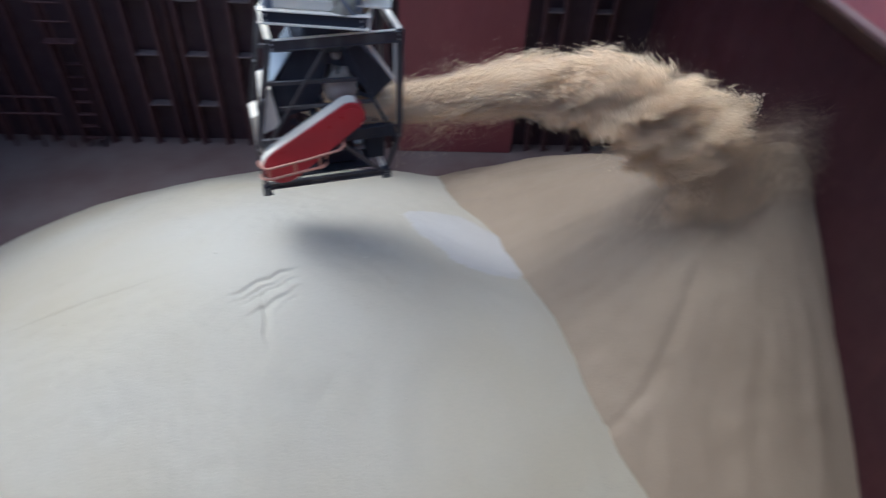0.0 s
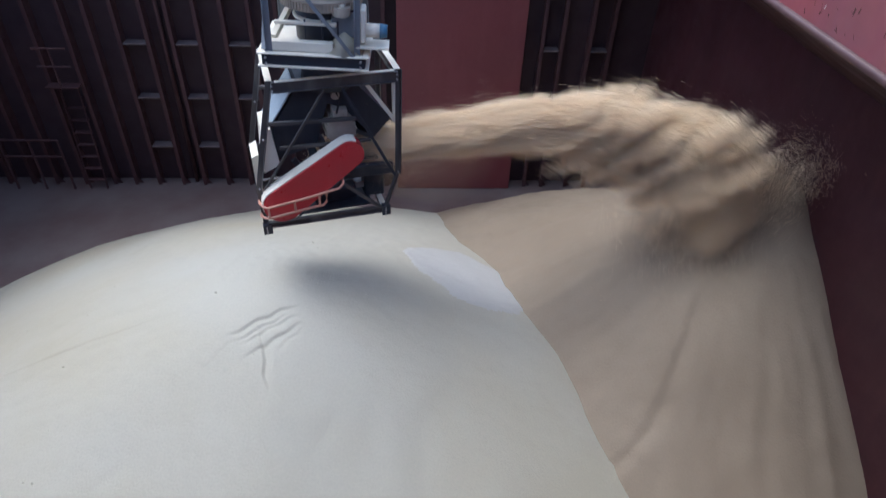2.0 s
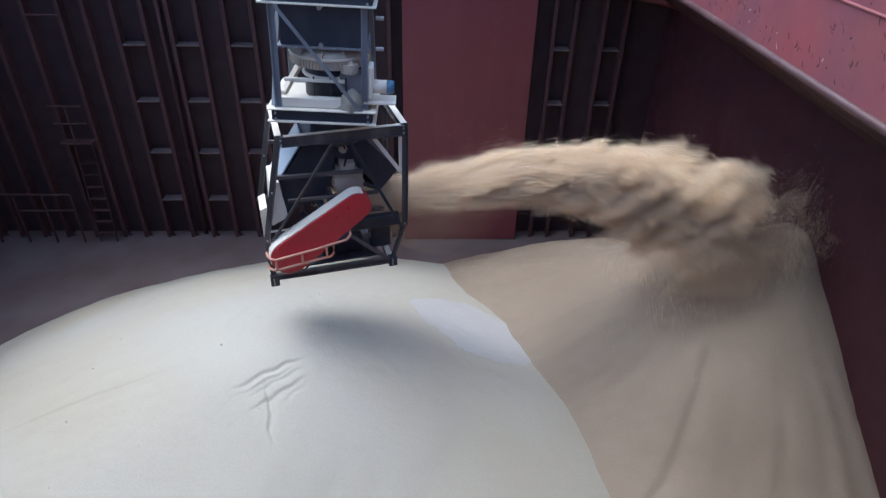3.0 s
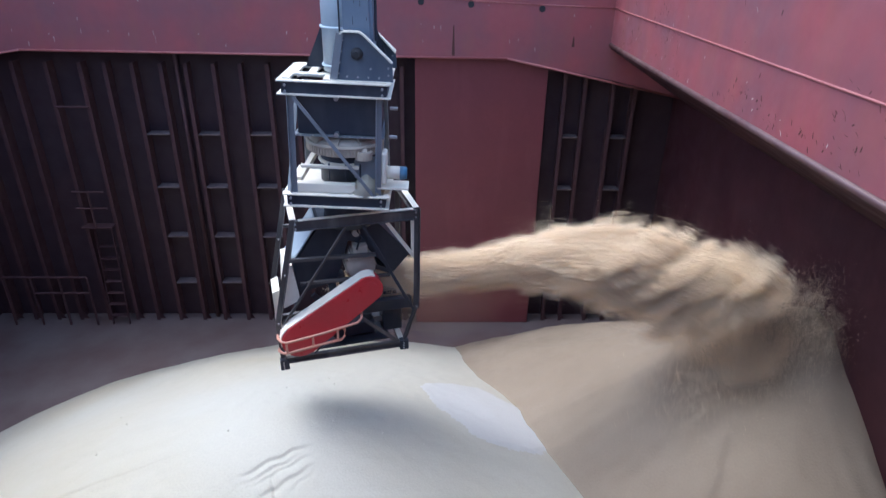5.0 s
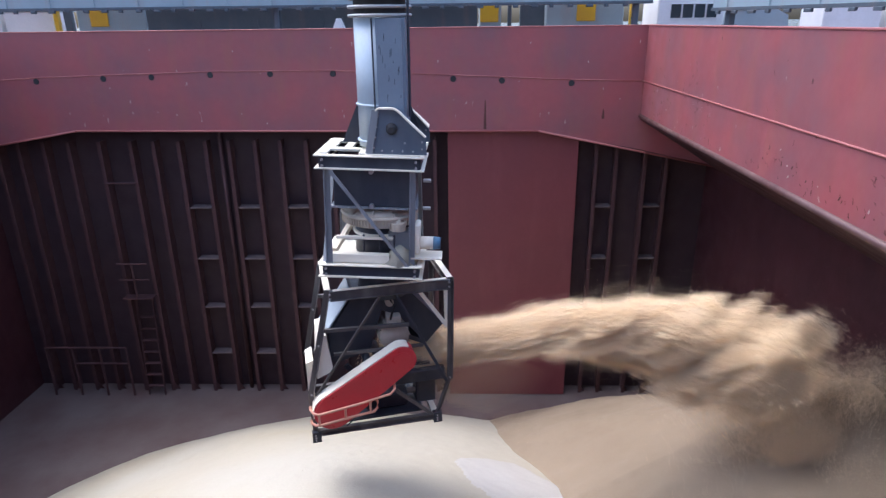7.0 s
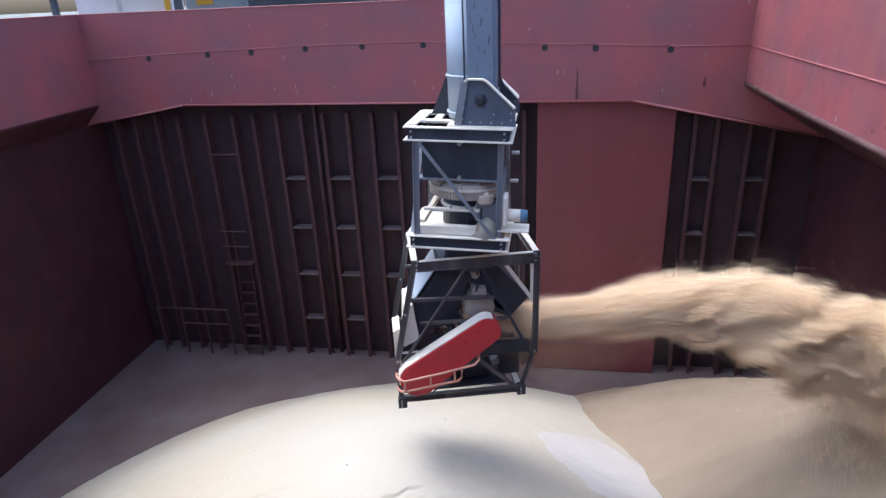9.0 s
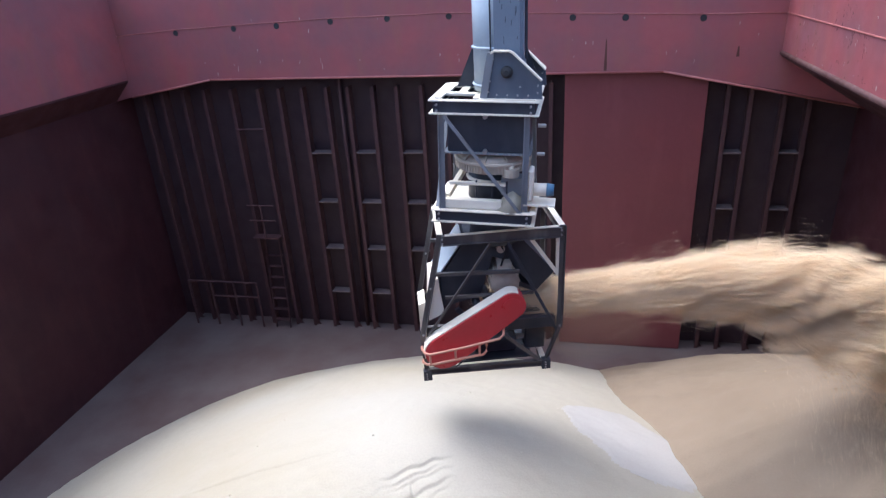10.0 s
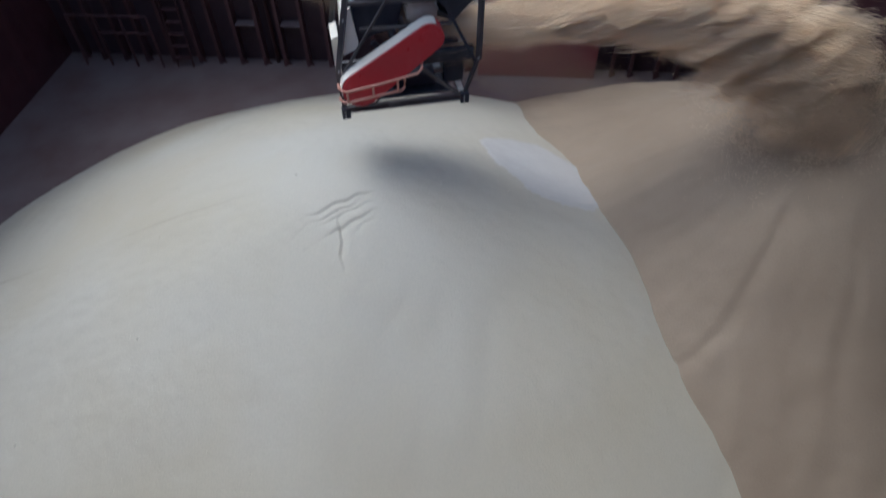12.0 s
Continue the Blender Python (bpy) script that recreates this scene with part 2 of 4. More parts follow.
for (xa, za), (xb, zb) in zip(seam, seam[1:]):
    rod(bm, (xa, HF - 0.004, za), (xb, HF - 0.004, zb), 0.018, seg=8)
rod(bm, (HR - 0.004, HN, -1.72), (HR - 0.004, HF, -1.76), 0.022, seg=8)
setting("trim_weld_seam", bm, WELD, "raised weld seam running round the coaming", "trim", True)

# drain holes: short sleeves in the far coaming
HOLES = [(-13.33, -1.61), (-11.18, -1.55), (-9.65, -1.52), (-7.79, -1.46), (-5.91, -1.45), (-3.95, -1.46), (-0.23, -1.65), (1.27, -1.71), (3.41, -1.81)]
bm = B()
# flat black disc in place of the shade inside the hole
bmesh.ops.create_circle(bm, cap_ends=True, segments=20, radius=0.085, matrix=pose(0, -0.010, 0, 90, 0, 0))
bmesh.ops.create_cone(bm, cap_ends=False, segments=20, radius1=0.10, radius2=0.085, depth=0.02, matrix=pose(0, -0.004, 0, 90, 0, 0))
hole = tagged(part("drain_hole", bm, BLACK, None, "round dark drain hole in the red coaming"), "", "drain hole", "drain holes in the coaming")
for i, (x, z) in enumerate(HOLES):
    if i:
        copy_thing(hole, pose(x, HF, z))
hole.matrix_basis = pose(*(HOLES[0][0], HF, HOLES[0][1]))

# chipped paint and dark scars on the coamings
rng = random.Random(5)
bm, bd = B(), B()
for k in range(45):
    x, z = rng.uniform(HL + 1, HR - 0.2), rng.choice((rng.uniform(-3.05, -2.3), rng.uniform(-3.0, -0.6)))
    w, h = rng.uniform(0.006, 0.02), rng.uniform(0.03, 0.13)
    plate(bm, [(x, z), (x + w, z + 0.02), (x + w * 1.3, z + h), (x + w * 0.2, z + h * 0.9)], 0.003, pose(0, HF - 0.004, 0))
for k in range(700):
    y, z = rng.uniform(5, HF - 1), rng.uniform(-2.75, -0.4)
    worn = noise.noise(Vector((y * 0.35, z * 0.9, 2.0))) + 0.35 * (-1.5 - z)
    if worn < 0.25 and rng.random() > 0.06:
        continue
    w, h = rng.uniform(0.008, 0.03), rng.uniform(0.02, 0.10)
    lean = rng.uniform(-0.04, 0.08)
    plate(bm if rng.random() < 0.10 else bd, [(y, z), (y + w, z + 0.01), (y + w + lean, z + h), (y + lean, z + h * 0.8)], 0.003,
          pose(HR - 0.001, 0, 0, 0, 0, 90))
for x, z0, z1 in ((0.72, -3.2, -2.3), (-2.1, -3.0, -2.7), (4.4, -2.9, -2.6)):
    plate(bd, [(x, z0), (x + 0.09, z0), (x + 0.06, z1), (x + 0.03, z1)], 0.003, pose(0, HF - 0.004, 0))
tagged(part("paint_chips", bm, CHIP, None, "pale chips in the red coaming paint"), "", "paint chips", "", "stuff")
tagged(part("rust_scars", bd, DARK_STAIN, None, "dark rust scars on the red coaming paint"), "", "rust scars", "", "stuff")


# far wall: vertical frames, flanged, in pairs with dusty brackets
def hold_frame():
    ob = thing("hull_stiffener", "vertical dusty red steel frame on the hold wall", "hull frame", "frames on the hold wall")
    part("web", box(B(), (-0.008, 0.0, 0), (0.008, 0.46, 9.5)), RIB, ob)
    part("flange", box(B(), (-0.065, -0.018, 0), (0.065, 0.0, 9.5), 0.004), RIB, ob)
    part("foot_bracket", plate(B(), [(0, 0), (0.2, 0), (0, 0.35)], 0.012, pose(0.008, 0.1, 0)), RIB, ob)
    return ob


FRAMES = [-15.5, -14.75, -13.9, -13.05, -12.0, -10.95, -10.18, -9.33, -8.44, -7.66, -6.79, -5.95, -5.1, -4.25, -3.4, -2.55, -1.7, -0.85,
          4.42, 5.08, 6.02, 6.72]
fr = hold_frame()
for x in FRAMES[1:]:
    copy_thing(fr, pose(x, YF - 0.46, FLOOR_Z))
fr.matrix_basis = pose(FRAMES[0], YF - 0.46, FLOOR_Z)

br = tagged(part("ledge_bracket", box(B(), (0, 0, 0), (1, 0.40, 0.05), 0.004), DUST_TOP, None, "dust-topped steel bracket between two frames"),
            "", "bracket", "brackets between the frames")
spots = []
for a, b in ((-9.33, -8.44), (-7.66, -6.79), (-5.95, -5.1), (4.42, 5.08), (6.02, 6.72)):
    spots += [(a, b, z) for z in (-5.92, -7.78, -9.65, -11.53)]
for i, (a, b, z) in enumerate(spots):
    o = br if not i else copy_thing(br, Matrix())
    o.matrix_basis = pose(a + 0.065, YF - 0.45, z) @ Matrix.Diagonal((b - a - 0.13, 1, 1, 1))

# pipe between the frames
setting("trim_sounding_pipe", rod(B(), (-8.03, YF - 0.2, FLOOR_Z), (-8.03, YF - 0.2, DECK_Z), 0.07), RIB, "vertical red pipe between the frames", "pipe", True)

# flat trunk on the far wall
ob = thing("cable_trunk", "wide flat red painted steel trunk on the hold wall", "trunk", "", pose(0, 0, 0))
part("front_plate", box(B(), (-0.42, YF - 0.64, FLOOR_Z + 0.02), (3.80, YF - 0.60, DECK_Z), 0.01), RED_PANEL, ob)
# trunk sides take the shade-darkened red, the front the bright one
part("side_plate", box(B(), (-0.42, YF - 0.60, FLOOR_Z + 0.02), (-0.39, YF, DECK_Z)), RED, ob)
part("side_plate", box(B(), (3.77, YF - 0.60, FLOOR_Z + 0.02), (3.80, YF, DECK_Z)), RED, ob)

# ladder and landing rails between two frames
ob = thing("hold_ladder", "rusty red steel ladder with treads between frames", "ladder")
for x in (-11.75, -11.15):
    part("stile", bar(B(), (x, YF - 0.75, FLOOR_Z), (x - 0.05, YF - 0.35, -9.2), 0.03, 0.08), RIB, ob)
for k in range(7):
    z = FLOOR_Z + 0.35 + k * 0.45
    y = YF - 0.75 + 0.4 * (z - FLOOR_Z) / 3.5
    part("tread", box(B(), (-11.75, y - 0.08, z), (-11.15, y + 0.08, z + 0.04), 0.004), RIB, ob)
ob = thing("ladder_landing", "rusty red steel ladder landing with guard rails", "platform")
part("plate", box(B(), (-12.0, YF - 0.85, -9.15), (-10.95, YF - 0.46, -9.10)), RIB, ob)
for z in (-8.4, -7.8):
    part("rail", rod(B(), (-12.0, YF - 0.82, z), (-10.95, YF - 0.82, z), 0.03), RIB, ob)
part("post", rod(B(), (-11.48, YF - 0.82, -9.1), (-11.48, YF - 0.82, -7.8), 0.03), RIB, ob)
part("upper_rung", rod(B(), (-12.0, YF - 0.5, -5.0), (-10.95, YF - 0.5, -5.0), 0.035), RIB, ob)
ob = thing("guard_rail", "low rusty red guard rail at the hold wall", "railing")
part("rail", rod(B(), (-15.3, YF - 0.8, -11.1), (-12.3, YF - 0.8, -11.1), 0.04), RIB, ob)
part("rail", rod(B(), (-14.3, YF - 0.8, -11.75), (-12.3, YF - 0.8, -11.75), 0.04), RIB, ob)
for x in (-15.3, -14.3, -13.3, -12.3):
    part("post", rod(B(), (x, YF - 0.8, FLOOR_Z), (x, YF - 0.8, -11.1), 0.04), RIB, ob)


# ---- cargo heaps at their angle of repose ----
def cone_1(x, y):
    d = math.sqrt(((x + 2.513) * 0.895) ** 2 + ((y - 8.307) * (1.031 if y < 8.307 else 1.0)) ** 2 + 1.397 ** 2) - 1.397
    return -7.681 - 0.571 * d


def cone_2(x, y):
    d = math.sqrt(((x - 7.623) * 0.81) ** 2 + ((y - 10.87) * 1.0) ** 2 + 0.323 ** 2) - 0.323
    return -6.939 - 0.68 * d


def bump_at(x, y, cx, cy, ax, ay, turn, h):
    c, s = math.cos(turn), math.sin(turn)
    u, v = (c * (x - cx) + s * (y - cy)) / ax, (-s * (x - cx) + c * (y - cy)) / ay
    q = u * u + v * v
    return h * math.exp(-q) if q < 8 else 0.0


def relief(x, y, apex, amount):
    """Low ripples and slides that run down from the apex."""
    a, d = math.atan2(y - apex[1], x - apex[0]), math.hypot(x - apex[0], y - apex[1])
    far = min(1.0, max(0.0, (d - 1.0) / 4.0))
    r = 0.10 * far * noise.noise(Vector((a * 2.2, d * 0.16, 3.0)))
    r += 0.05 * noise.noise(Vector((x * 0.55, y * 0.55, 1.0)))
    r += 0.016 * far * noise.noise(Vector((a * 9.0, d * 0.5, 7.0)))
    r += 0.016 * noise.noise(Vector((x * 2.3, y * 2.3, 5.0)))
    r += 0.009 * noise.noise(Vector((x * 5.5, y * 5.5, 6.0)))
    return amount * r * min(1.0, d / 2.5 + 0.25)


def heap(name, height, x0, x1, y0, y1, step, mat, label, fine=None):
    def lines(a, b, fine):
        """Grid lines from a to b, closer together where the slumps lie."""
        at = [a]
        while at[-1] < b - 1e-6:
            at.append(min(b, at[-1] + (0.022 if fine and fine[0] < at[-1] < fine[1] else step)))
        return at

    xs, ys = lines(x0, x1, fine and fine[:2]), lines(y0, y1, fine and fine[2:])
    nx, ny = len(xs), len(ys)
    vs, index, faces = [], {}, []
    for j, y in enumerate(ys):
        for i, x in enumerate(xs):
            z = height(x, y)
            if z > FLOOR_Z - 0.25:
                index[i, j] = len(vs)
                vs.append((x, y, z))
    for j in range(ny - 1):
        for i in range(nx - 1):
            q = [index.get(k) for k in ((i, j), (i + 1, j), (i + 1, j + 1), (i, j + 1))]
            if None not in q:
                faces.append(q)
    me = bpy.data.meshes.new(name)
    me.from_pydata(vs, [], faces)
    me.materials.append(mat)
    me.polygons.foreach_set("use_smooth", [True] * len(faces))
    return tagged(new(name, me), label, "cargo heap", "", "stuff")


def scarp(x, y, ax, ay, bx, by, width, drop):
    """A small slump edge from a to b: the surface steps down on its lower side and heals over its width."""
    dx, dy = bx - ax, by - ay
    ln = math.hypot(dx, dy)
    s = ((x - ax) * dx + (y - ay) * dy) / ln
    d = ((x - ax) * dy - (y - ay) * dx) / ln + 0.06 * noise.noise(Vector((s * 4.0, ax, ay)))
    if s < -0.2 or s > ln + 0.2 or d < -0.03 or d > width:
        return 0.0
    ends = max(0.0, min(1.0, (s + 0.2) / 0.35, (ln + 0.2 - s) / 0.35))
    return -drop * ends * (min(1.0, (d + 0.03) / 0.03) if d < 0.02 else (1 - (d - 0.02) / (width - 0.02)) ** 1.5)


SCARPS = [(-2.95, 7.60, -2.05, 8.12, 0.18, 0.05), (-2.85, 7.48, -2.2, 7.87, 0.14, 0.045), (-2.75, 7.42, -2.0, 7.90, 0.16, 0.04), (-2.62, 7.22, -1.95, 7.70, 0.18, 0.04),
          (-2.30, 6.75, -2.50, 7.50, 0.16, 0.06), (-2.15, 7.35, -1.9, 7.6, 0.12, 0.03), (-3.35, 7.1, -2.9, 7.5, 0.22, 0.012), (-3.2, 6.75, -2.8, 7.1, 0.2, 0.01),
          (-5.0, 5.45, -4.3, 6.0, 0.2, 0.02), (-1.5, 5.9, -1.2, 6.4, 0.2, 0.018), (-0.7, 5.2, -0.45, 5.6, 0.2, 0.02), (-6.6, 8.6, -6.0, 9.0, 0.2, 0.015)]


def height_1(x, y):
    z = cone_1(x, y) + relief(x, y, (-2.5, 8.3), 1.0)
    if -7.5 < x < 0 and 4 < y < 10:
        z += 0.75 * sum(scarp(x, y, *s) for s in SCARPS)
    return z


TONGUE = [(5.75, 9.0), (5.35, 8.35), (5.05, 7.86), (4.75, 7.4), (4.53, 7.1), (4.1, 6.75), (3.6, 6.55)]


def height_2(x, y):
    z = cone_2(x, y) + relief(x, y, (7.6, 10.9), 2.0)
    a = math.atan2(y - 10.9, x - 7.6)
    d = math.hypot(x - 7.6, y - 10.9)
    z += 0.045 * noise.noise(Vector((a * 13.0 + 0.4 * noise.noise(Vector((x, y, 0))), d * 0.45, 2.0))) * min(1.0, d / 4)
    z += bump_at(x, y, 2.6, 8.2, 1.6, 2.2, 0.0, -0.3) + bump_at(x, y, 1.2, 11.6, 1.4, 1.5, 0.0, -0.22)
    z += bump_at(x, y, 6.75, 10.35, 0.75, 0.9, 0.5, -0.5) + bump_at(x, y, 7.95, 10.9, 0.45, 0.8, 0.0, 0.3)
    if 2.8 < x < 6.6 and 5.6 < y < 9.6:
        for (px, py), (qx, qy) in zip(TONGUE, TONGUE[1:]):
            z += scarp(x, y, qx, qy, px, py, 0.35, 0.06)
    return z


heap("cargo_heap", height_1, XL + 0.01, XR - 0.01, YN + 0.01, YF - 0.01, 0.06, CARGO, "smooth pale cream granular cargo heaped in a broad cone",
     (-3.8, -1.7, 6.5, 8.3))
heap("cargo_slope", height_2, -3.5, XR - 0.005, YN + 0.01, YF - 0.01, 0.075, CARGO_2, "tan granular cargo sloping down from the side wall, darkened as in shade")


def slide(x, y):
    e = ((x - 1.35) * 0.74 - (y - 11.0) * 0.67) / 1.6, ((x - 1.35) * 0.67 + (y - 11.0) * 0.74) / 1.2
    lump = 0.35 * noise.noise(Vector((x * 1.1, y * 1.1, 4.0))) + 0.15 * noise.noise(Vector((x * 3.5, y * 3.5, 4.0)))
    edge = 1.0 - e[0] ** 2 - e[1] ** 2 + lump
    return cone_1(x, y) + relief(x, y, (-2.5, 8.3), 1.0) + (0.035 * min(1.0, edge / 0.2) if edge > 0 else -9.0)


# cargo made paler and bluer: sky light on the slide, put into its colour
PALE = material("skylit_pale_cargo", (0.525, 0.51, 0.465), 0.95, 0, (0.49, 0.47, 0.42), 0.8, 0.6, 26, 0.2)
heap("cargo_slide", slide, -0.9, 4.0, 8.6, 13.6, 0.05, PALE, "thin slide of cargo on the heap's flank, paled as if lit by the sky")

# loose clods on the heaps
vs, fs = [], []
rc = np.random.RandomState(4)
for k in range(170):
    x, y, s = rc.uniform(-9, 7.6), rc.uniform(2.5, 12), abs(rc.normal()) * 0.012 + 0.006
    z = height_1(x, y)
    if z < height_2(x, y) + 0.05:
        continue
    n = len(vs)
    vs += [(x + s * dx * rc.uniform(0.7, 1.3), y + s * dy * rc.uniform(0.7, 1.3), z + s * dz * rc.uniform(0.7, 1.3)) for dx, dy, dz in ((1, 0, 0), (-1, 0, 0), (0, 1, 0), (0, -1, 0), (0, 0, 1), (0, 0, -1))]
    fs += [(n + a, n + c, n + e) for a, c, e in ((0, 2, 4), (2, 1, 4), (1, 3, 4), (3, 0, 4), (2, 0, 5), (1, 2, 5), (3, 1, 5), (0, 3, 5))]
me = bpy.data.meshes.new("cargo_clods")
me.from_pydata(vs, [], fs)
me.materials.append(CARGO)
tagged(new("cargo_clods", me), "small loose clods of cargo on the heaps", "clods", "", "stuff")

# ---- decks and what stands beyond the hatch ----
bm = B()
for lo, hi in (((-60, HF + 0.031, DECK_Z - 0.02), (60, 45, DECK_Z)), ((-60, -30, DECK_Z - 0.02), (60, HN - 0.031, DECK_Z)),
               ((-60, HN - 0.031, DECK_Z - 0.02), (HL - 0.031, HF + 0.031, DECK_Z)), ((HR + 0.031, HN - 0.031, DECK_Z - 0.02), (60, HF + 0.031, DECK_Z))):
    box(bm, lo, hi)
setting("deck", bm, DECK, "brown painted steel weather deck round the hatch", "deck")
bm = B()
for lo, hi in (((-3000, 45, -6.05), (3000, 3000, -6)), ((-3000, -3000, -6.05), (3000, -30, -6)), ((-3000, -30, -6.05), (-60, 45, -6)), ((60, -30, -6.05), (3000, 45, -6))):
    box(bm, lo, hi)
setting("water", bm, SEA, "grey-green harbour water round the ship", "water")


def hatch_cover(m, length, high, label):
    ob = thing("hatch_cover", label, "hatch cover", "opened hatch covers", m)
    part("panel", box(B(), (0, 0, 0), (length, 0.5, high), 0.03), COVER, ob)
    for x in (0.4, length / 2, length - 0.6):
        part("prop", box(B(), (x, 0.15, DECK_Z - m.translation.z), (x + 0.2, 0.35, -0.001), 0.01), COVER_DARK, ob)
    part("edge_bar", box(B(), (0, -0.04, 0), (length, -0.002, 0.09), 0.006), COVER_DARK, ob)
    for k in range(int(length / 1.55)):
        part("stiffener", box(B(), (0.6 + k * 1.55, -0.03, 0.1), (0.63 + k * 1.55, -0.002, high - 0.05)), COVER, ob)
    for k in range(int(length / 0.62)):
        bm = B()
        box(bm, (0.2 + k * 0.62, -0.05, -0.09), (0.34 + k * 0.62 + 0.05 * (k % 3), 0.05, 0.0), 0.015)
        part("cleat", bm, COVER_DARK, ob)
    return ob


hatch_cover(pose(-19.5, 23.0, 0.52), 26.0, 2.4, "opened blue-grey steel hatch cover with cleats along its lower edge")
hatch_cover(pose(7.4, 20.0, 0.22, 0, 0, -70), 12.0, 2.4, "opened grey steel hatch cover stowed beside the hatch")
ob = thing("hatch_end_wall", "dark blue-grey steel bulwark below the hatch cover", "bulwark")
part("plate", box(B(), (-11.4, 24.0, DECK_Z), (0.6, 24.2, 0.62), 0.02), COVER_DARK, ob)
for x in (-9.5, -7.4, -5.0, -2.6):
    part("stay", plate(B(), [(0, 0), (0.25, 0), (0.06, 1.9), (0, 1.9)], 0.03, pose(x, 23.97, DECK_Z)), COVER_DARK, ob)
for x in (-4.3, -3.1):
    ob = thing("deck_fairlead", "small pale grey steel wedge on deck", "fairlead", "fairleads on deck")
    part("wedge", plate(B(), [(0, 0), (0.42, 0), (0.28, 0.36), (0.16, 0.36)], 0.3, pose(x, 22.2, -0.2)), WHITE, ob)
    part("pedestal", box(B(), (x + 0.06, 22.2, DECK_Z), (x + 0.36, 22.5, -0.2)), COVER_DARK, ob)


def deck_locker(x0, x1, y, top, badge, mat=COVER):
    ob = thing("deck_locker", "grey steel deck locker with a yellow panel", "locker", "lockers on deck")
    part("body", box(B(), (x0, y, DECK_Z), (x1, y + 1.2, top), 0.04), mat, ob)
    part("yellow_panel", box(B(), (badge, y - 0.04, -0.02), (badge + 0.68, y - 0.003, 0.75), 0.02), YELLOW, ob, "yellow painted panel")
    part("kick_plate", box(B(), (x0, y - 0.03, DECK_Z), (x1, y - 0.003, DECK_Z + 0.3)), COVER_DARK, ob)


deck_locker(-14.2, -11.6, 24.4, 0.75, -13.7)
deck_locker(3.1, 5.9, 24.4, 0.75, 4.2)
deck_locker(0.7, 1.5, 24.8, 0.7, 0.72, COVER)
for x, c, w in ((-15.4, YELLOW, 0.18), (6.25, YELLOW, 0.2), (2.2, COVER_DARK, 0.9), (1.75, COVER_DARK, 0.14), (-15.0, COVER_DARK, 0.3)):
    ob = thing("deck_post", "painted steel post standing on deck", "post", "posts on deck")
    part("post", box(B(), (x, 24.9, DECK_Z), (x + w, 25.1, 0.9), 0.02), c, ob)
    part("base", box(B(), (x - 0.08, 24.82, DECK_Z), (x + w + 0.08, 25.18, DECK_Z + 0.04)), COVER_DARK, ob)
ob = thing("deck_cabin", "white deck cabin with a row of dark windows", "cabin")
part("body", box(B(), (7.0, 24.0, DECK_Z), (10.0, 26.0, 2.2), 0.05), WHITE, ob)
for k in range(4):
    w = part("window", box(B(), (7.45 + k * 0.42, 23.985, 0.05), (7.8 + k * 0.42, 23.997, 0.5), 0.01), GLASS_DARK, ob)
    part("window_frame", tube([(7.43 + k * 0.42, 23.98, 0.03), (7.82 + k * 0.42, 23.98, 0.03), (7.82 + k * 0.42, 23.98, 0.52), (7.43 + k * 0.42, 23.98, 0.52), (7.43 + k * 0.42, 23.98, 0.05)], 0.015), WHITE, w)
ob = thing("deck_winch_bracket", "grey angular steel winch bracket on deck", "bracket")
part("cheek", plate(B(), [(8.6, DECK_Z), (11.2, DECK_Z), (10.9, 0.1), (9.6, 0.75), (8.9, 0.85)], 0.08, pose(0, 22.6, 0)), COVER, ob)
part("drum", rod(B(), (9.6, 22.68, -0.2), (9.6, 23.3, -0.2), 0.35), COVER_DARK, ob, "", True)
part("lever", rod(B(), (9.4, 22.55, 0.3), (9.2, 22.5, 1.4), 0.08), YELLOW, ob, "yellow lever")
for x, y in ((12.0, 22.5), (14.2, 22.5), (-17.5, 25.2), (-19.6, 25.2)):
    ob = thing("white_container", "white painted deck store", "deck store", "deck stores")
    part("body", box(B(), (x, y, DECK_Z), (x + 1.9, y + 1.5, 0.55), 0.03), WHITE, ob)
    part("roof_edge", box(B(), (x - 0.04, y - 0.04, 0.552), (x + 1.94, y + 1.54, 0.6)), COVER, ob)

# ---- loading spout hanging over the hold ----
spout = thing("loading_spout", "blue-grey steel loading spout with cargo thrower, dusted with cargo", "loading spout", "", pose(-1.2, 9.6, -3.7))
BACK = spout.matrix_basis.inverted()


def sp(name, bm, mat, parent=None, label="", smooth=False, tilt=True):
    """A part of the spout, given in the hold's space."""
    bmesh.ops.transform(bm, matrix=BACK, verts=bm.verts)
    return part(name, bm, mat, parent or spout, label, smooth)


sp("pipe", rod(B(), (-1.16, 9.6, -1.75), (-1.16, 9.6, 0.12), 0.385, seg=48), PIPE, None, "pale blue-grey round pipe", True)
sp("pipe", rod(B(), (-1.16, 9.6, 0.6), (-1.16, 9.6, 6.5), 0.36, seg=48), PIPE, None, "pale blue-grey round pipe", True)
bm = B()
plate(bm, [(-1.235, -1.72), (-0.775, -1.72), (-0.775, 0.06), (-1.235, 0.06)], 0.62, pose(0, 9.185, 0))
bmesh.ops.bevel(bm, geom=[e for e in bm.edges if abs(e.verts[0].co.z - e.verts[1].co.z) > 1], offset=0.05, segments=3, affect="EDGES")
sp("pipe_casing", bm, PIPE_2, None, "slate-blue flat casing on the pipe")
sp("casing_seam", rod(B(), (-1.235, 9.19, -1.7), (-1.235, 9.19, 0.06), 0.012), DARK)
sp("side_rod", rod(B(), (-0.745, 9.35, -1.3), (-0.735, 9.35, 0.5), 0.02), DARK)
rr = random.Random(3)
bm = B()
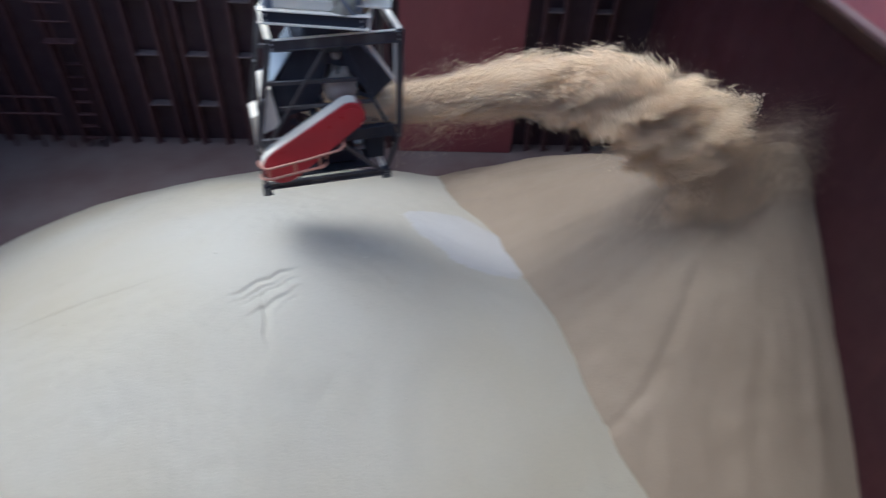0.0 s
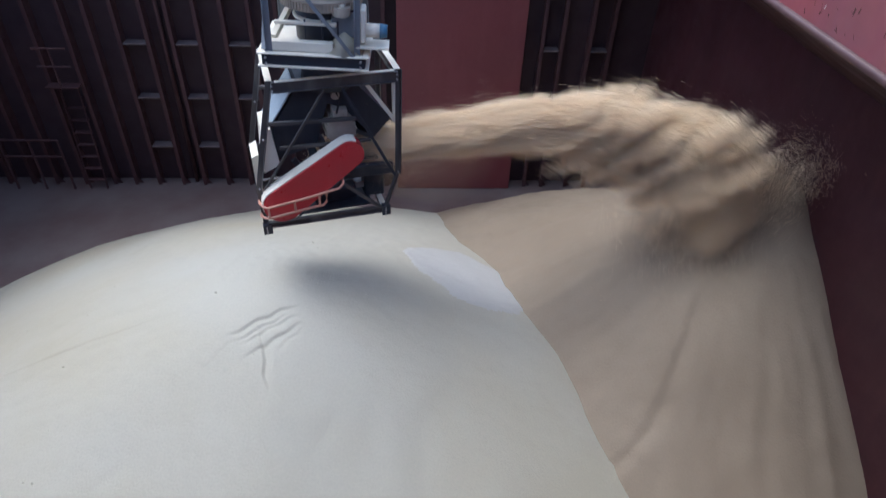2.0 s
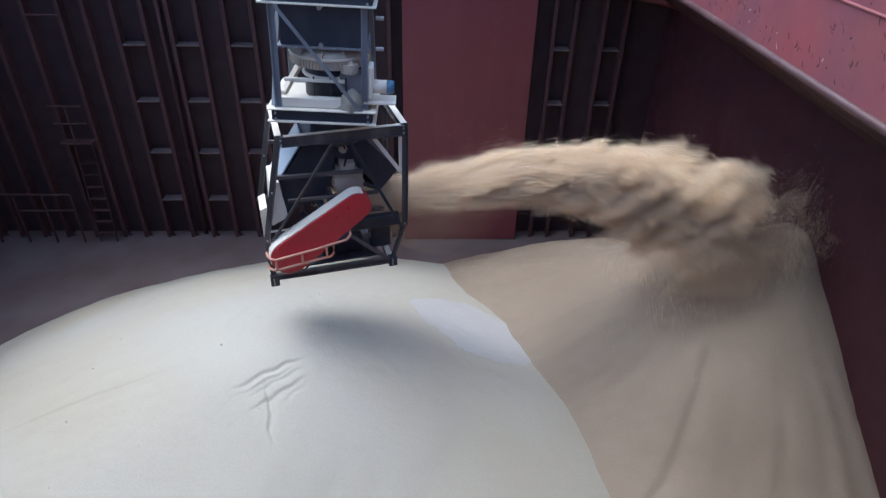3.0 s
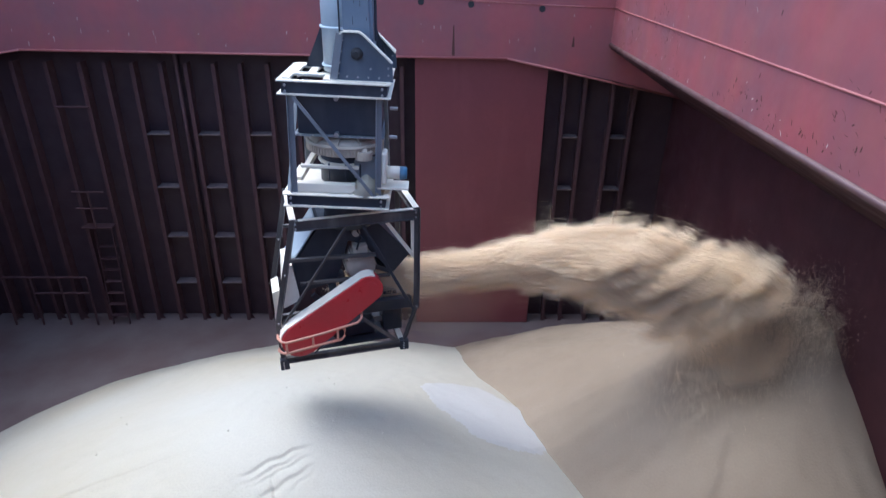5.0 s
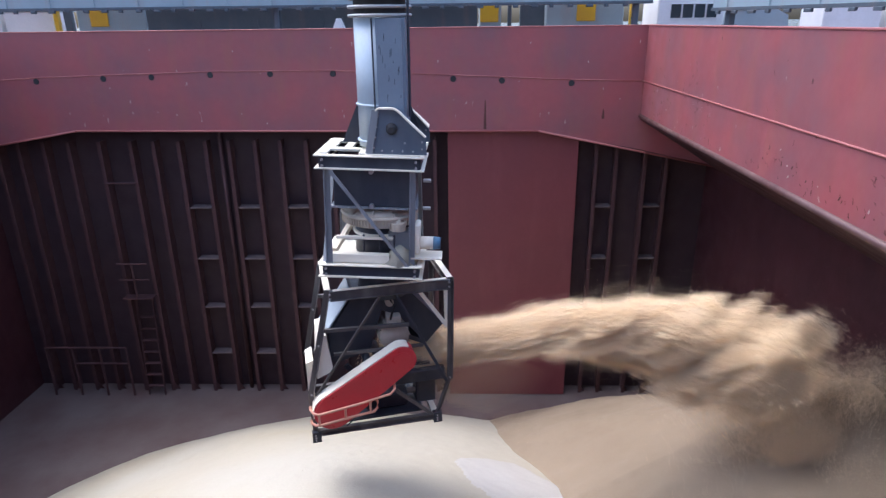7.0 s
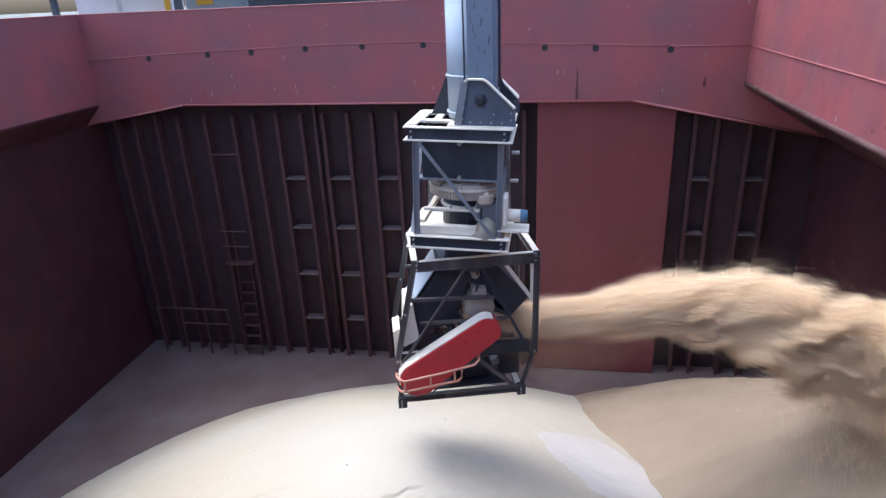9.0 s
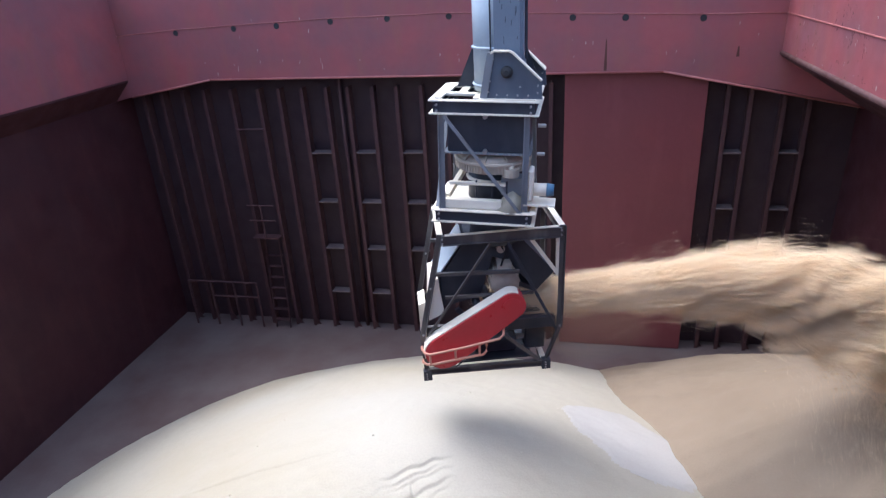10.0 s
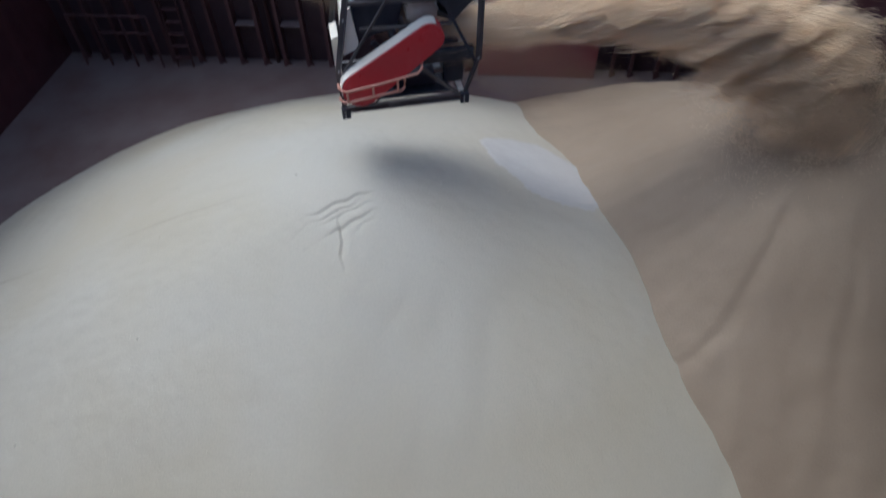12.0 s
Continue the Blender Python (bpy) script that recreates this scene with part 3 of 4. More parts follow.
for k in range(16):
    x, z, h = rr.uniform(-1.15, -0.82), rr.uniform(-1.1, -0.2), rr.uniform(0.03, 0.12)
    plate(bm, [(x, z), (x + 0.007, z), (x + 0.010, z + h), (x + 0.004, z + h)], 0.003, pose(0, 9.181, 0))
tagged(sp("scratches", bm, DARK, None, "dark scratches in the casing paint"), kind="stuff")


def ring(c, r, t, seg=40):
    return tube([(c[0] + r * math.cos(k * math.tau / seg), c[1] + r * math.sin(k * math.tau / seg), c[2]) for k in range(seg + 1)], t, 8)


for z in (-1.13, -1.66):
    sp("band", ring((-1.16, 9.6, z), 0.395, 0.02), PIPE, None, "pale clamp band", True)
sp("rubber_sleeve", rod(B(), (-1.16, 9.6, -0.02), (-1.16, 9.6, 0.62), 0.375, seg=40), BLACK, None, "black rubber sleeve", True)
for k in range(5):
    sp("bellows_ring", ring((-1.16, 9.6, 0.10 + k * 0.115), 0.44, 0.025), BOLT, None, "pale steel bellows ring", True)

# upper frame: double ring beam, deck plates, posts
TILT = pose(-1.3, 9.6, -1.9) @ pose(0, 0, 0, 0, 2.2, 0) @ pose(-1.3, 9.6, -1.9).inverted()
X0, X1, Y0, Y1 = -2.08, -0.59, 9.0, 10.25


def su(name, bm, mat, parent=None, label="", smooth=False):
    bmesh.ops.transform(bm, matrix=TILT, verts=bm.verts)
    return sp(name, bm, mat, parent, label, smooth)


for zt, zb in ((-1.83, -2.02), (-3.53, -3.72)):
    zc, h = (zt + zb) / 2, zt - zb
    for a, b in (((X0, Y0), (X1, Y0)), ((X0, Y1), (X1, Y1)), ((X0, Y0 + 0.05), (X0, Y1 - 0.05)), ((X1, Y0 + 0.05), (X1, Y1 - 0.05))):
        su("ring_beam", bar(B(), (*a, zc), (*b, zc), 0.09, h, "channel"), DARK)
    for z in (zt, zb):
        for a, b in (((X0 - 0.06, Y0 - 0.06), (X1 + 0.06, Y0 + 0.03)), ((X0 - 0.06, Y1 - 0.03), (X1 + 0.06, Y1 + 0.06)),
                     ((X0 - 0.06, Y0 + 0.032), (X0 + 0.03, Y1 - 0.032)), ((X1 - 0.03, Y0 + 0.032), (X1 + 0.06, Y1 - 0.032))):
            su("flange_strip", box(B(), (*a, z - 0.002), (*b, z + 0.02), 0.004), DUSTED, None, "dust-whitened flange")
    for x in (X0 + 0.06, X1 - 0.06):
        for z in (zc - 0.045, zc + 0.045):
            su("bolt", rod(B(), (x, Y0 - 0.075, z), (x, Y0 - 0.03, z), 0.018, seg=8), BOLT)
# openings between the top plates
for a, b in (((-1.40, Y0), (X1, Y1)), ((X0, 9.36), (-1.40, 9.50)), ((X0, Y1 - 0.25), (-1.40, Y1)), ((-1.78, 9.50), (-1.66, Y1 - 0.25)), ((X0, 9.50), (X0 + 0.16, Y1 - 0.25)), ((-1.50, 9.06), (-1.402, 9.36)), ((X0, 9.06), (X0 + 0.12, 9.36))):
    su("top_plate", box(B(), (*a, -1.828), (*b, -1.79), 0.004), DUSTED, None, "dust-whitened top plate")
for x in (X0 + 0.11, X1 - 0.11):
    for y in (Y0 + 0.02, Y1 - 0.02):
        su("corner_post", bar(B(), (x, y, -3.53), (x, y, -2.03), 0.085, 0.085, "angle"), STEEL)
su("brace", bar(B(), (X0 + 0.16, Y0 - 0.02, -2.04), (X1 - 0.17, Y0 - 0.02, -3.52), 0.035, 0.045, "angle"), STEEL)
su("brace", bar(B(), (X1 - 0.02, Y0 + 0.1, -2.04), (X1 - 0.02, Y1 - 0.1, -3.52), 0.06, 0.06, "angle"), STEEL)
su("brace", bar(B(), (X0 + 0.02, Y1 - 0.1, -2.04), (X0 + 0.02, Y0 + 0.1, -3.52), 0.06, 0.06, "angle"), STEEL)
su("inlet_box", box(B(), (-1.90, 9.14, -2.62), (-0.68, 10.12, -2.03), 0.015), DARK, None, "dark navy steel inlet box")
su("inlet_lip", box(B(), (-1.95, 9.09, -2.645), (-0.63, 10.17, -2.622)), STEEL)
for x in (-1.32,):
    for z in (-2.07, -2.6):
        su("eye_bolt", rod(B(), (x, 9.06, z), (x, 9.14, z), 0.035, seg=12), BOLT)
for k in range(7):
    su("lip_bolt", rod(B(), (-1.85 + k * 0.18, 9.08, -2.63), (-1.85 + k * 0.18, 9.1, -2.63), 0.014, seg=8), BOLT)

# trunnion brackets beside the pipe
OUT = [(-1.34, -1.79), (-1.24, -1.16), (-1.19, -1.13), (-0.98, -1.13), (-0.92, -1.16), (-0.52, -1.52), (-0.50, -1.79)]
for y in (9.04, 10.12):
    pl = su("trunnion_plate", plate(B(), OUT, 0.03, pose(0, y, 0)), TRUNNION, None, "slate-blue bolted trunnion plate")
    for a, b in zip(OUT[1:], OUT[2:-1]):
        su("edge_flange", bar(B(), (a[0], y - 0.03, a[1]), (b[0], y - 0.03, b[1]), 0.10, 0.022), DUSTED, pl, "dust-whitened edge flange")
    su("edge_rib", bar(B(), (OUT[0][0], y - 0.02, OUT[0][1]), (OUT[1][0], y - 0.02, OUT[1][1]), 0.10, 0.02), STEEL, pl)
    su("hub", rod(B(), (-1.01, y - 0.07, -1.42), (-1.01, y, -1.42), 0.075, 0.085, 20), BLACK, pl, "dark greased hub", True)
    su("nut", rod(B(), (-1.01, y - 0.12, -1.42), (-1.01, y - 0.06, -1.42), 0.045, seg=6), BLACK, pl)
    for p in ((-1.27, -1.7), (-1.25, -1.55), (-1.23, -1.4), (-1.21, -1.25), (-1.15, -1.74), (-1.0, -1.74), (-0.85, -1.74), (-0.7, -1.74), (-0.57, -1.7), (-0.57, -1.6), (-0.82, -1.62)):
        su("bolt", rod(B(), (p[0], y - 0.02, p[1]), (p[0], y, p[1]), 0.014, seg=8), BOLT, pl)
for x0, s in ((-1.58, -1), (-0.86, 1)):
    su("gusset", plate(B(), [(x0, -1.79), (x0 + s * 0.30, -1.79), (x0 + s * 0.03, -1.12), (x0, -1.12)], 0.03, pose(0, 9.92, 0)), DARK)
su("edge_bar", bar(B(), (-0.86, 10.0, -1.19), (-0.52, 10.0, -1.53), 0.12, 0.02), DUSTED, None, "dust-whitened sloping edge")

# slewing ring, pinion, drive motor
GX, GY = -1.26, 9.62
su("ring_drum", rod(B(), (GX, GY, -2.80), (GX, GY, -2.645), 0.40, 0.36, 40), GEAR, None, "", True)
bm = rod(B(), (GX, GY, -2.94), (GX, GY, -2.80), 0.58, seg=72)
for k in range(72):
    a = k * math.tau / 72
    box(bm, (0.575, -0.012, -0.06), (0.605, 0.012, 0.06), 0, Matrix.Translation((GX, GY, -2.87)) @ Matrix.Rotation(a, 4, "Z"))
gear = su("slewing_gear", bm, GEAR, None, "dusty greased slewing gear ring")
su("gear_hat", rod(B(), (GX, GY, -2.80), (GX, GY, -2.70), 0.60, 0.42, 56), GEAR, gear, "", True)
su("gear_rim", ring((GX, GY, -2.80), 0.585, 0.03, 56), GEAR, gear, "", True)
for k in range(10):
    a = k * math.tau / 10 + 0.2
    su("gear_gusset", plate(B(), [(0.40, -2.72), (0.585, -2.785), (0.56, -2.74), (0.41, -2.65)], 0.02, Matrix.Translation((GX, GY, 0)) @ Matrix.Rotation(a, 4, "Z")), GEAR, gear)
su("lower_drum", rod(B(), (GX, GY, -3.45), (GX, GY, -2.96), 0.39, seg=40), DARK, None, "", True)
su("drum_band", ring((GX, GY, -3.12), 0.40, 0.03), DUSTED, None, "", True)
su("pinion", rod(B(), (-0.93, 9.16, -2.98), (-0.93, 9.16, -2.86), 0.13, seg=18), GEAR, None, "", False)
su("pinion_cap", rod(B(), (-0.93, 9.16, -2.86), (-0.93, 9.16, -2.79), 0.055, 0.045, 8), DUSTED)
su("gearbox", box(B(), (-1.08, 9.2, -3.32), (-0.68, 9.45, -3.02), 0.02), STEEL)
su("gearbox_flange", box(B(), (-0.66, 9.06, -3.34), (-0.58, 9.36, -2.86), 0.02), DUSTED)
mo = su("drive_motor", rod(B(), (-0.58, 9.2, -3.19), (-0.38, 9.2, -3.19), 0.10, seg=24), DUSTED, None, "dust-covered drive motor", True)
su("motor_cap", rod(B(), (-0.38, 9.2, -3.19), (-0.27, 9.2, -3.19), 0.105, 0.09, 24), BLUE, mo, "blue motor end cap", True)
su("motor_shelf", box(B(), (-0.72, 9.05, -3.42), (-0.24, 9.4, -3.39)), DUSTED)
# dusty base frame
su("base_bar", box(B(), (X0 + 0.12, 9.06, -3.52), (-1.05, 9.18, -3.37), 0.01), DUSTED, None, "cream dusted base bar")
su("base_bar", bar(B(), (X0 + 0.16, 9.2, -3.36), (X0 + 0.38, 9.9, -3.0), 0.08, 0.08), DUSTED)
su("base_bar", box(B(), (X0 + 0.2, 9.1, -3.14), (-1.0, 9.16, -3.09), 0.008), DUSTED)
su("base_plate", box(B(), (X0 + 0.03, 9.03, -3.56), (X1 - 0.03, Y1 - 0.03, -3.535)), DUSTED, None, "dusted base plate")
for x in (-1.45, -1.2, -0.98):
    su("stud", rod(B(), (x, 9.12, -3.34), (x, 9.12, -3.06), 0.014, seg=8), DARK)
su("swivel_neck", rod(B(), (GX + 0.02, GY + 0.1, -4.25), (GX + 0.02, GY + 0.1, -3.73), 0.42, 0.36, 36), DARK, None, "", True)
# small lamp brackets on the side
for z in (-2.3, -2.75):
    su("side_lug", rod(B(), (X1 + 0.02, 9.6, z), (X1 + 0.14, 9.6, z), 0.03, seg=10), BOLT)

# spilled cargo on the base plate
bm = B()
bmesh.ops.create_cone(bm, cap_ends=True, segments=24, radius1=0.31, radius2=0.04, depth=0.30, matrix=pose(-0.96, 9.24, -3.40))
for v in bm.verts:
    v.co += 0.02 * noise.noise_vector(v.co * 6)
tagged(part("spilled_cargo", bm, CARGO, None, "small cream cargo pile on the spout base plate", True), "", "spilled cargo", "", "stuff")

# lower cage with the thrower, turned on the slewing ring
CAGE = pose(-2.07, 9.0, -3.95, 0, 0, 16)
UB, VB = 2.0, 1.42


def cg(name, bm, mat, parent=None, label="", smooth=False):
    bmesh.ops.transform(bm, matrix=CAGE, verts=bm.verts)
    return sp(name, bm, mat, parent, label, smooth)


L_POST = [(-0.03, 0.0), (-0.24, -0.96), (-0.43, -1.84), (-0.40, -2.66)]
R_POST = [(1.98, 0.0), (1.95, -1.91), (1.69, -2.66)]
for v in (0.0, VB):
    cg("top_beam", bar(B(), (0.0, v, -0.09), (1.96, v, -0.11), 0.08, 0.17, "channel"), CAGE_STEEL)
    cg("bottom_beam", bar(B(), (-0.39, v, -2.57), (1.66, v, -2.60), 0.08, 0.11, "channel"), CAGE_STEEL)
    for line in (L_POST, R_POST):
        for a, b in zip(line, line[1:]):
            cg("cage_post", bar(B(), (a[0], v, a[1]), (b[0], v, b[1]), 0.09, 0.08, "angle"), CAGE_STEEL)
    cg("diagonal", bar(B(), (0.78, v - 0.03, -0.2), (-0.33, v - 0.03, -1.84), 0.05, 0.05, "angle"), CAGE_STEEL)
    cg("diagonal", bar(B(), (1.06, v - 0.03, -0.2), (1.88, v - 0.03, -1.90), 0.05, 0.05, "angle"), DARK)
    cg("cross_bar", bar(B(), (-0.16, v + 0.04, -0.70), (1.26, v + 0.04, -0.77), 0.06, 0.055), CAGE_STEEL)
    cg("cross_bar", bar(B(), (0.0, v + 0.06, -1.16), (1.5, v + 0.06, -1.20), 0.05, 0.05), CAGE_STEEL)
    cg("strut", bar(B(), (0.95, v, -1.93), (1.64, v, -2.58), 0.05, 0.06, "angle"), CAGE_STEEL)
    for (u, z) in ((-0.41, -2.64), (1.70, -2.62)):
        cg("foot_plate", box(B(), (u - 0.06, v - 0.05, z - 0.10), (u + 0.09, v + 0.06, z + 0.10), 0.006), DARK)
        for dz in (-0.05, 0.0, 0.05):
            cg("bolt", rod(B(), (u, v - 0.07, z + dz), (u, v - 0.05, z + dz), 0.014, seg=8), BOLT)
    for (u, z) in ((0.0, -0.05), (0.0, -0.13), (1.94, -0.06), (1.94, -0.14), (-0.24, -0.92), (1.94, -1.85), (-0.42, -1.8)):
        cg("bolt", rod(B(), (u, v - 0.06, z), (u, v - 0.03, z), 0.016, seg=8), BOLT)
for u, z, h in ((-0.03, -0.09, 0.16), (1.97, -0.10, 0.16), (-0.40, -2.58, 0.1), (1.68, -2.61, 0.1)):
    cg("side_beam", bar(B(), (u, 0.05, z), (u, VB - 0.05, z), 0.08, h, "channel"), CAGE_STEEL)
    cg("dust_strip", box(B(), (u - 0.05, 0.05, z + h / 2 + 0.001), (u + 0.05, VB - 0.05, z + h / 2 + 0.012)), DUSTED, None, "cargo dust on the beam")
cg("dust_strip", box(B(), (0.05, -0.035, -0.006), (1.9, 0.035, 0.004)), DUSTED, None, "cargo dust on the beam")
cg("side_brace", bar(B(), (-0.05, 0.05, -0.2), (-0.42, VB, -2.5), 0.05, 0.05, "angle"), DARK)
cg("side_brace", bar(B(), (1.98, 0.35, -0.15), (1.93, 0.12, -0.95), 0.06, 0.06), DUSTED, None, "dust-whitened brace")
cg("side_brace", bar(B(), (1.45, 0.1, -0.2), (1.95, 0.1, -0.95), 0.06, 0.06), DUSTED, None, "dust-whitened brace")

# thrower housing and chute
cg("chute_housing", plate(B(), [(0.42, -0.25), (1.30, -0.25), (1.93, -0.98), (1.62, -1.32), (1.12, -0.72), (0.86, -0.6), (0.62, -1.35), (-0.04, -1.5), (-0.06, -0.95)], 0.8, pose(0, 0.35, 0)), DARK, None, "dark navy steel chute housing")
cg("chute_cover", bar(B(), (0.36, 0.75, -0.26), (-0.16, 0.75, -1.0), 0.8, 0.02), PIPE, None, "pale dusted cover sheet")
cg("side_panel", plate(B(), [(-0.25, -0.82), (-0.11, -0.80), (-0.03, -1.46), (-0.30, -1.58)], 0.7, pose(0, 0.06, 0)), DUSTED, None, "dust-whitened side panel")
cg("side_panel", plate(B(), [(-0.46, -1.4), (-0.34, -1.35), (-0.36, -2.1), (-0.46, -2.2)], 0.5, pose(0, 0.3, 0)), DUSTED, None, "dust-whitened side panel")
th = cg("thrower_motor", rod(B(), (1.03, 0.12, -1.02), (1.03, 0.75, -1.02), 0.24, seg=32), GEAR, None, "dusty finned thrower motor", True)
for k in range(14):
    a = k * math.tau / 14
    cg("fin", box(B(), (0.235, 0.16, -0.01), (0.27, 0.6, 0.01), 0, pose(1.03, 0, -1.02) @ Matrix.Rotation(a, 4, "Y")), GEAR, th)
cg("terminal_box", box(B(), (0.92, 0.2, -0.80), (1.16, 0.45, -0.68), 0.01), GEAR, th)
cg("cable", tube([(0.98, 0.2, -0.72), (1.0, 0.15, -0.6), (1.05, 0.15, -0.48), (1.0, 0.2, -0.38), (0.98, 0.3, -0.3)], 0.018), BLACK, th)
cg("cable_gland", rod(B(), (0.98, 0.2, -0.42), (0.98, 0.32, -0.42), 0.07, seg=14), GEAR, th)
cg("nozzle", plate(B(), [(1.15, -1.05), (1.58, -1.28), (1.58, -1.36), (1.15, -1.15)], 0.75, pose(0, 0.38, 0)), DARK)
cg("nozzle", plate(B(), [(1.15, -1.68), (1.68, -1.72), (1.68, -1.78), (1.15, -1.75)], 0.75, pose(0, 0.38, 0)), DARK)
cg("bearer", box(B(), (0.85, 0.22, -2.02), (1.92, 0.36, -1.80), 0.01), DARK)
cg("bearer", box(B(), (1.2, 0.4, -1.80), (1.9, 0.9, -1.74), 0.01), DUSTED, None, "dusted shelf")
cg("pedestal", box(B(), (1.42, 0.4, -2.55), (1.78, 0.7, -2.02), 0.01), DARK)
cg("drive_box", box(B(), (0.5, 0.3, -2.5), (1.25, 0.95, -2.22), 0.03), DARK)
cg("drive_shaft", rod(B(), (0.3, 0.5, -2.3), (1.5, 0.5, -2.34), 0.05), GEAR, None, "", True)
cg("spring_arm", bar(B(), (0.2, 0.25, -1.5), (0.7, 0.3, -2.2), 0.07, 0.09), DARK)
cg("floor_tray", box(B(), (-0.3, 0.15, -2.56), (1.5, 1.2, -2.53)), DARK)
for u in (0.55, 0.75):
    cg("belt_roller", rod(B(), (u, 0.1, -1.45), (u, 0.9, -1.5), 0.07), DARK, None, "", True)


# belt guard: hull round two pulleys, dusty on its upper edge
def hull_2(c1, r1, c2, r2, n=18):
    d = Vector((c1[0] - c2[0], c1[1] - c2[1]))
    base, off = math.atan2(d.y, d.x), math.acos((r2 - r1) / d.length)
    pts = [(c1[0] + r1 * math.cos(base - off + k * 2 * off / n), c1[1] + r1 * math.sin(base - off + k * 2 * off / n)) for k in range(n + 1)]
    o2 = math.pi - off
    pts += [(c2[0] + r2 * math.cos(base + off + k * 2 * o2 / n), c2[1] + r2 * math.sin(base + off + k * 2 * o2 / n)) for k in range(n + 1)]
    return pts


C1, C2 = (1.08, -1.27), (-0.10, -2.07)
bm = plate(B(), hull_2(C1, 0.235, C2, 0.31), 0.26, pose(0, -0.25, 0))
bmesh.ops.bevel(bm, geom=[e for e in bm.edges if abs(e.verts[0].co.y + 0.25) < 1e-4 and abs(e.verts[1].co.y + 0.25) < 1e-4], offset=0.02, segments=2, affect="EDGES")
guard = cg("belt_guard", bm, GUARD, None, "glossy red belt guard with a dusty upper edge")
big = hull_2(C1, 0.243, C2, 0.318)
top = [p for p in big if (p[1] - C2[1]) > (p[0] - C2[0]) * 0.68 + 0.10]
top.sort()
bm = B()
for a, b in zip(top, top[1:]):
    box(bm, (0, -0.225, -0.002), (math.dist(a, b), 0.0, 0.014), 0,
        Matrix.Translation((a[0], 0, a[1])) @ Matrix.Rotation(-math.atan2(b[1] - a[1], b[0] - a[0]), 4, "Y"))
cg("dust_layer", bm, DUSTED, guard, "cream cargo dust on the upper edge")
cg("hub_cover", rod(B(), (C1[0], -0.262, C1[1]), (C1[0], -0.249, C1[1]), 0.15, seg=32), GUARD, guard)
RV = -0.36
cg("guard_rail", tube([(-0.46, 0.0, -2.05), (-0.46, -0.2, -1.98), (-0.42, -0.33, -1.97), (-0.34, RV, -1.99), (0.3, RV, -1.90), (0.84, RV, -1.80), (0.92, -0.3, -1.76), (0.95, -0.1, -1.74)], 0.022, 8), RAIL, guard, "salmon painted guard rail", True)
cg("guard_rail", tube([(-0.46, 0.0, -2.32), (-0.46, -0.2, -2.23), (-0.40, -0.33, -2.20), (-0.32, RV, -2.19), (0.2, RV, -2.12), (0.56, RV, -2.08), (0.62, -0.3, -2.06), (0.63, RV + 0.08, -1.95), (0.6, RV, -1.86)], 0.022, 8), RAIL, guard, "salmon painted guard rail", True)
for u, z0, z1 in ((-0.34, -2.18, -1.99), (0.09, -2.12, -1.93), (0.50, -2.07, -1.87)):
    cg("rail_post", rod(B(), (u, RV, z0), (u, RV, z1), 0.020, seg=8), RAIL, guard)
cg("rail_bracket", bar(B(), (0.3, -0.3, -2.14), (0.12, -0.1, -2.45), 0.04, 0.02), DARK, guard)


# ---- the thrown stream of cargo ----
NOZZLE_Z = -5.55
TRACK_X = [-1.0, -0.14, 0.68, 1.99, 3.22, 4.27, 5.42, 6.6, 7.5]
TRACK_TOP = [-5.48, -5.33, -5.12, -4.84, -4.75, -4.92, -5.42, -6.1, -6.7]
TRACK_HALF = [0.14, 0.19, 0.27, 0.38, 0.52, 0.68, 0.82, 0.88, 0.90]


def track(x):
    """Height of the stream's upper side, half its thickness, and the distance at which it flies."""
    return float(np.interp(x, TRACK_X, TRACK_TOP)), float(np.interp(x, TRACK_X, TRACK_HALF)), 10.15 + 0.65 * (x + 1.0) / 8.5


def clump_mesh(seed, rx, ry, rz, flecks):
    """A torn flake of flying grains, long in x, with a ragged rim and no solid skin."""
    r = np.random.RandomState(seed)
    s = Vector((seed * 7.3, seed * 3.1, seed))
    at = []
    for p in r.normal(size=(flecks, 3)):
        v = Vector(p).normalized()
        k = 1 + 0.45 * noise.noise(v * 1.5 + s) + 0.30 * noise.noise(v * 3.5 + s)
        k *= r.uniform() ** 0.42 * (1.0 + 0.25 * max(0.0, r.normal() - 0.8))
        at.append((v.x * rx * k, v.y * ry * k, v.z * rz * k))
    vs, fs = [], []
    add_flecks(vs, fs, np.array(at), r, 0.007, 0.014)
    return fleck_mesh("clump", vs, fs)


def add_flecks(vs, fs, at, r, small, large):
    for p in at:
        n = len(vs)
        o = r.normal(size=(3, 3)) * r.uniform(small, large) * np.array([1.2, 1.2, 0.6])
        vs.extend(tuple(p + q) for q in o)
        fs.append((n, n + 1, n + 2))


def fleck_mesh(name, vs, fs):
    me = bpy.data.meshes.new(name)
    me.from_pydata(vs, [], fs)
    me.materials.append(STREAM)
    me.polygons.foreach_set("use_smooth", [True] * len(fs))
    return me


def puff_mesh(seed, rx, ry, rz, flecks, small, large):
    """A cloud of loose grains, thin at its rim."""
    r = np.random.RandomState(seed)
    at = r.normal(size=(flecks, 3)) * 0.45
    for i, p in enumerate(at):
        at[i] = p + 0.35 * np.array(noise.noise_vector(Vector(p) * 1.6 + Vector((seed, 0, 0))))
    vs, fs = [], []
    add_flecks(vs, fs, at * np.array([rx, ry, rz]), r, small, large)
    return fleck_mesh("puff", vs, fs)


stream = thing("cargo_stream", "cream cargo thrown in a billowing arc from the spout", "cargo stream", "", pose(-0.5, 10.15, -5.55))
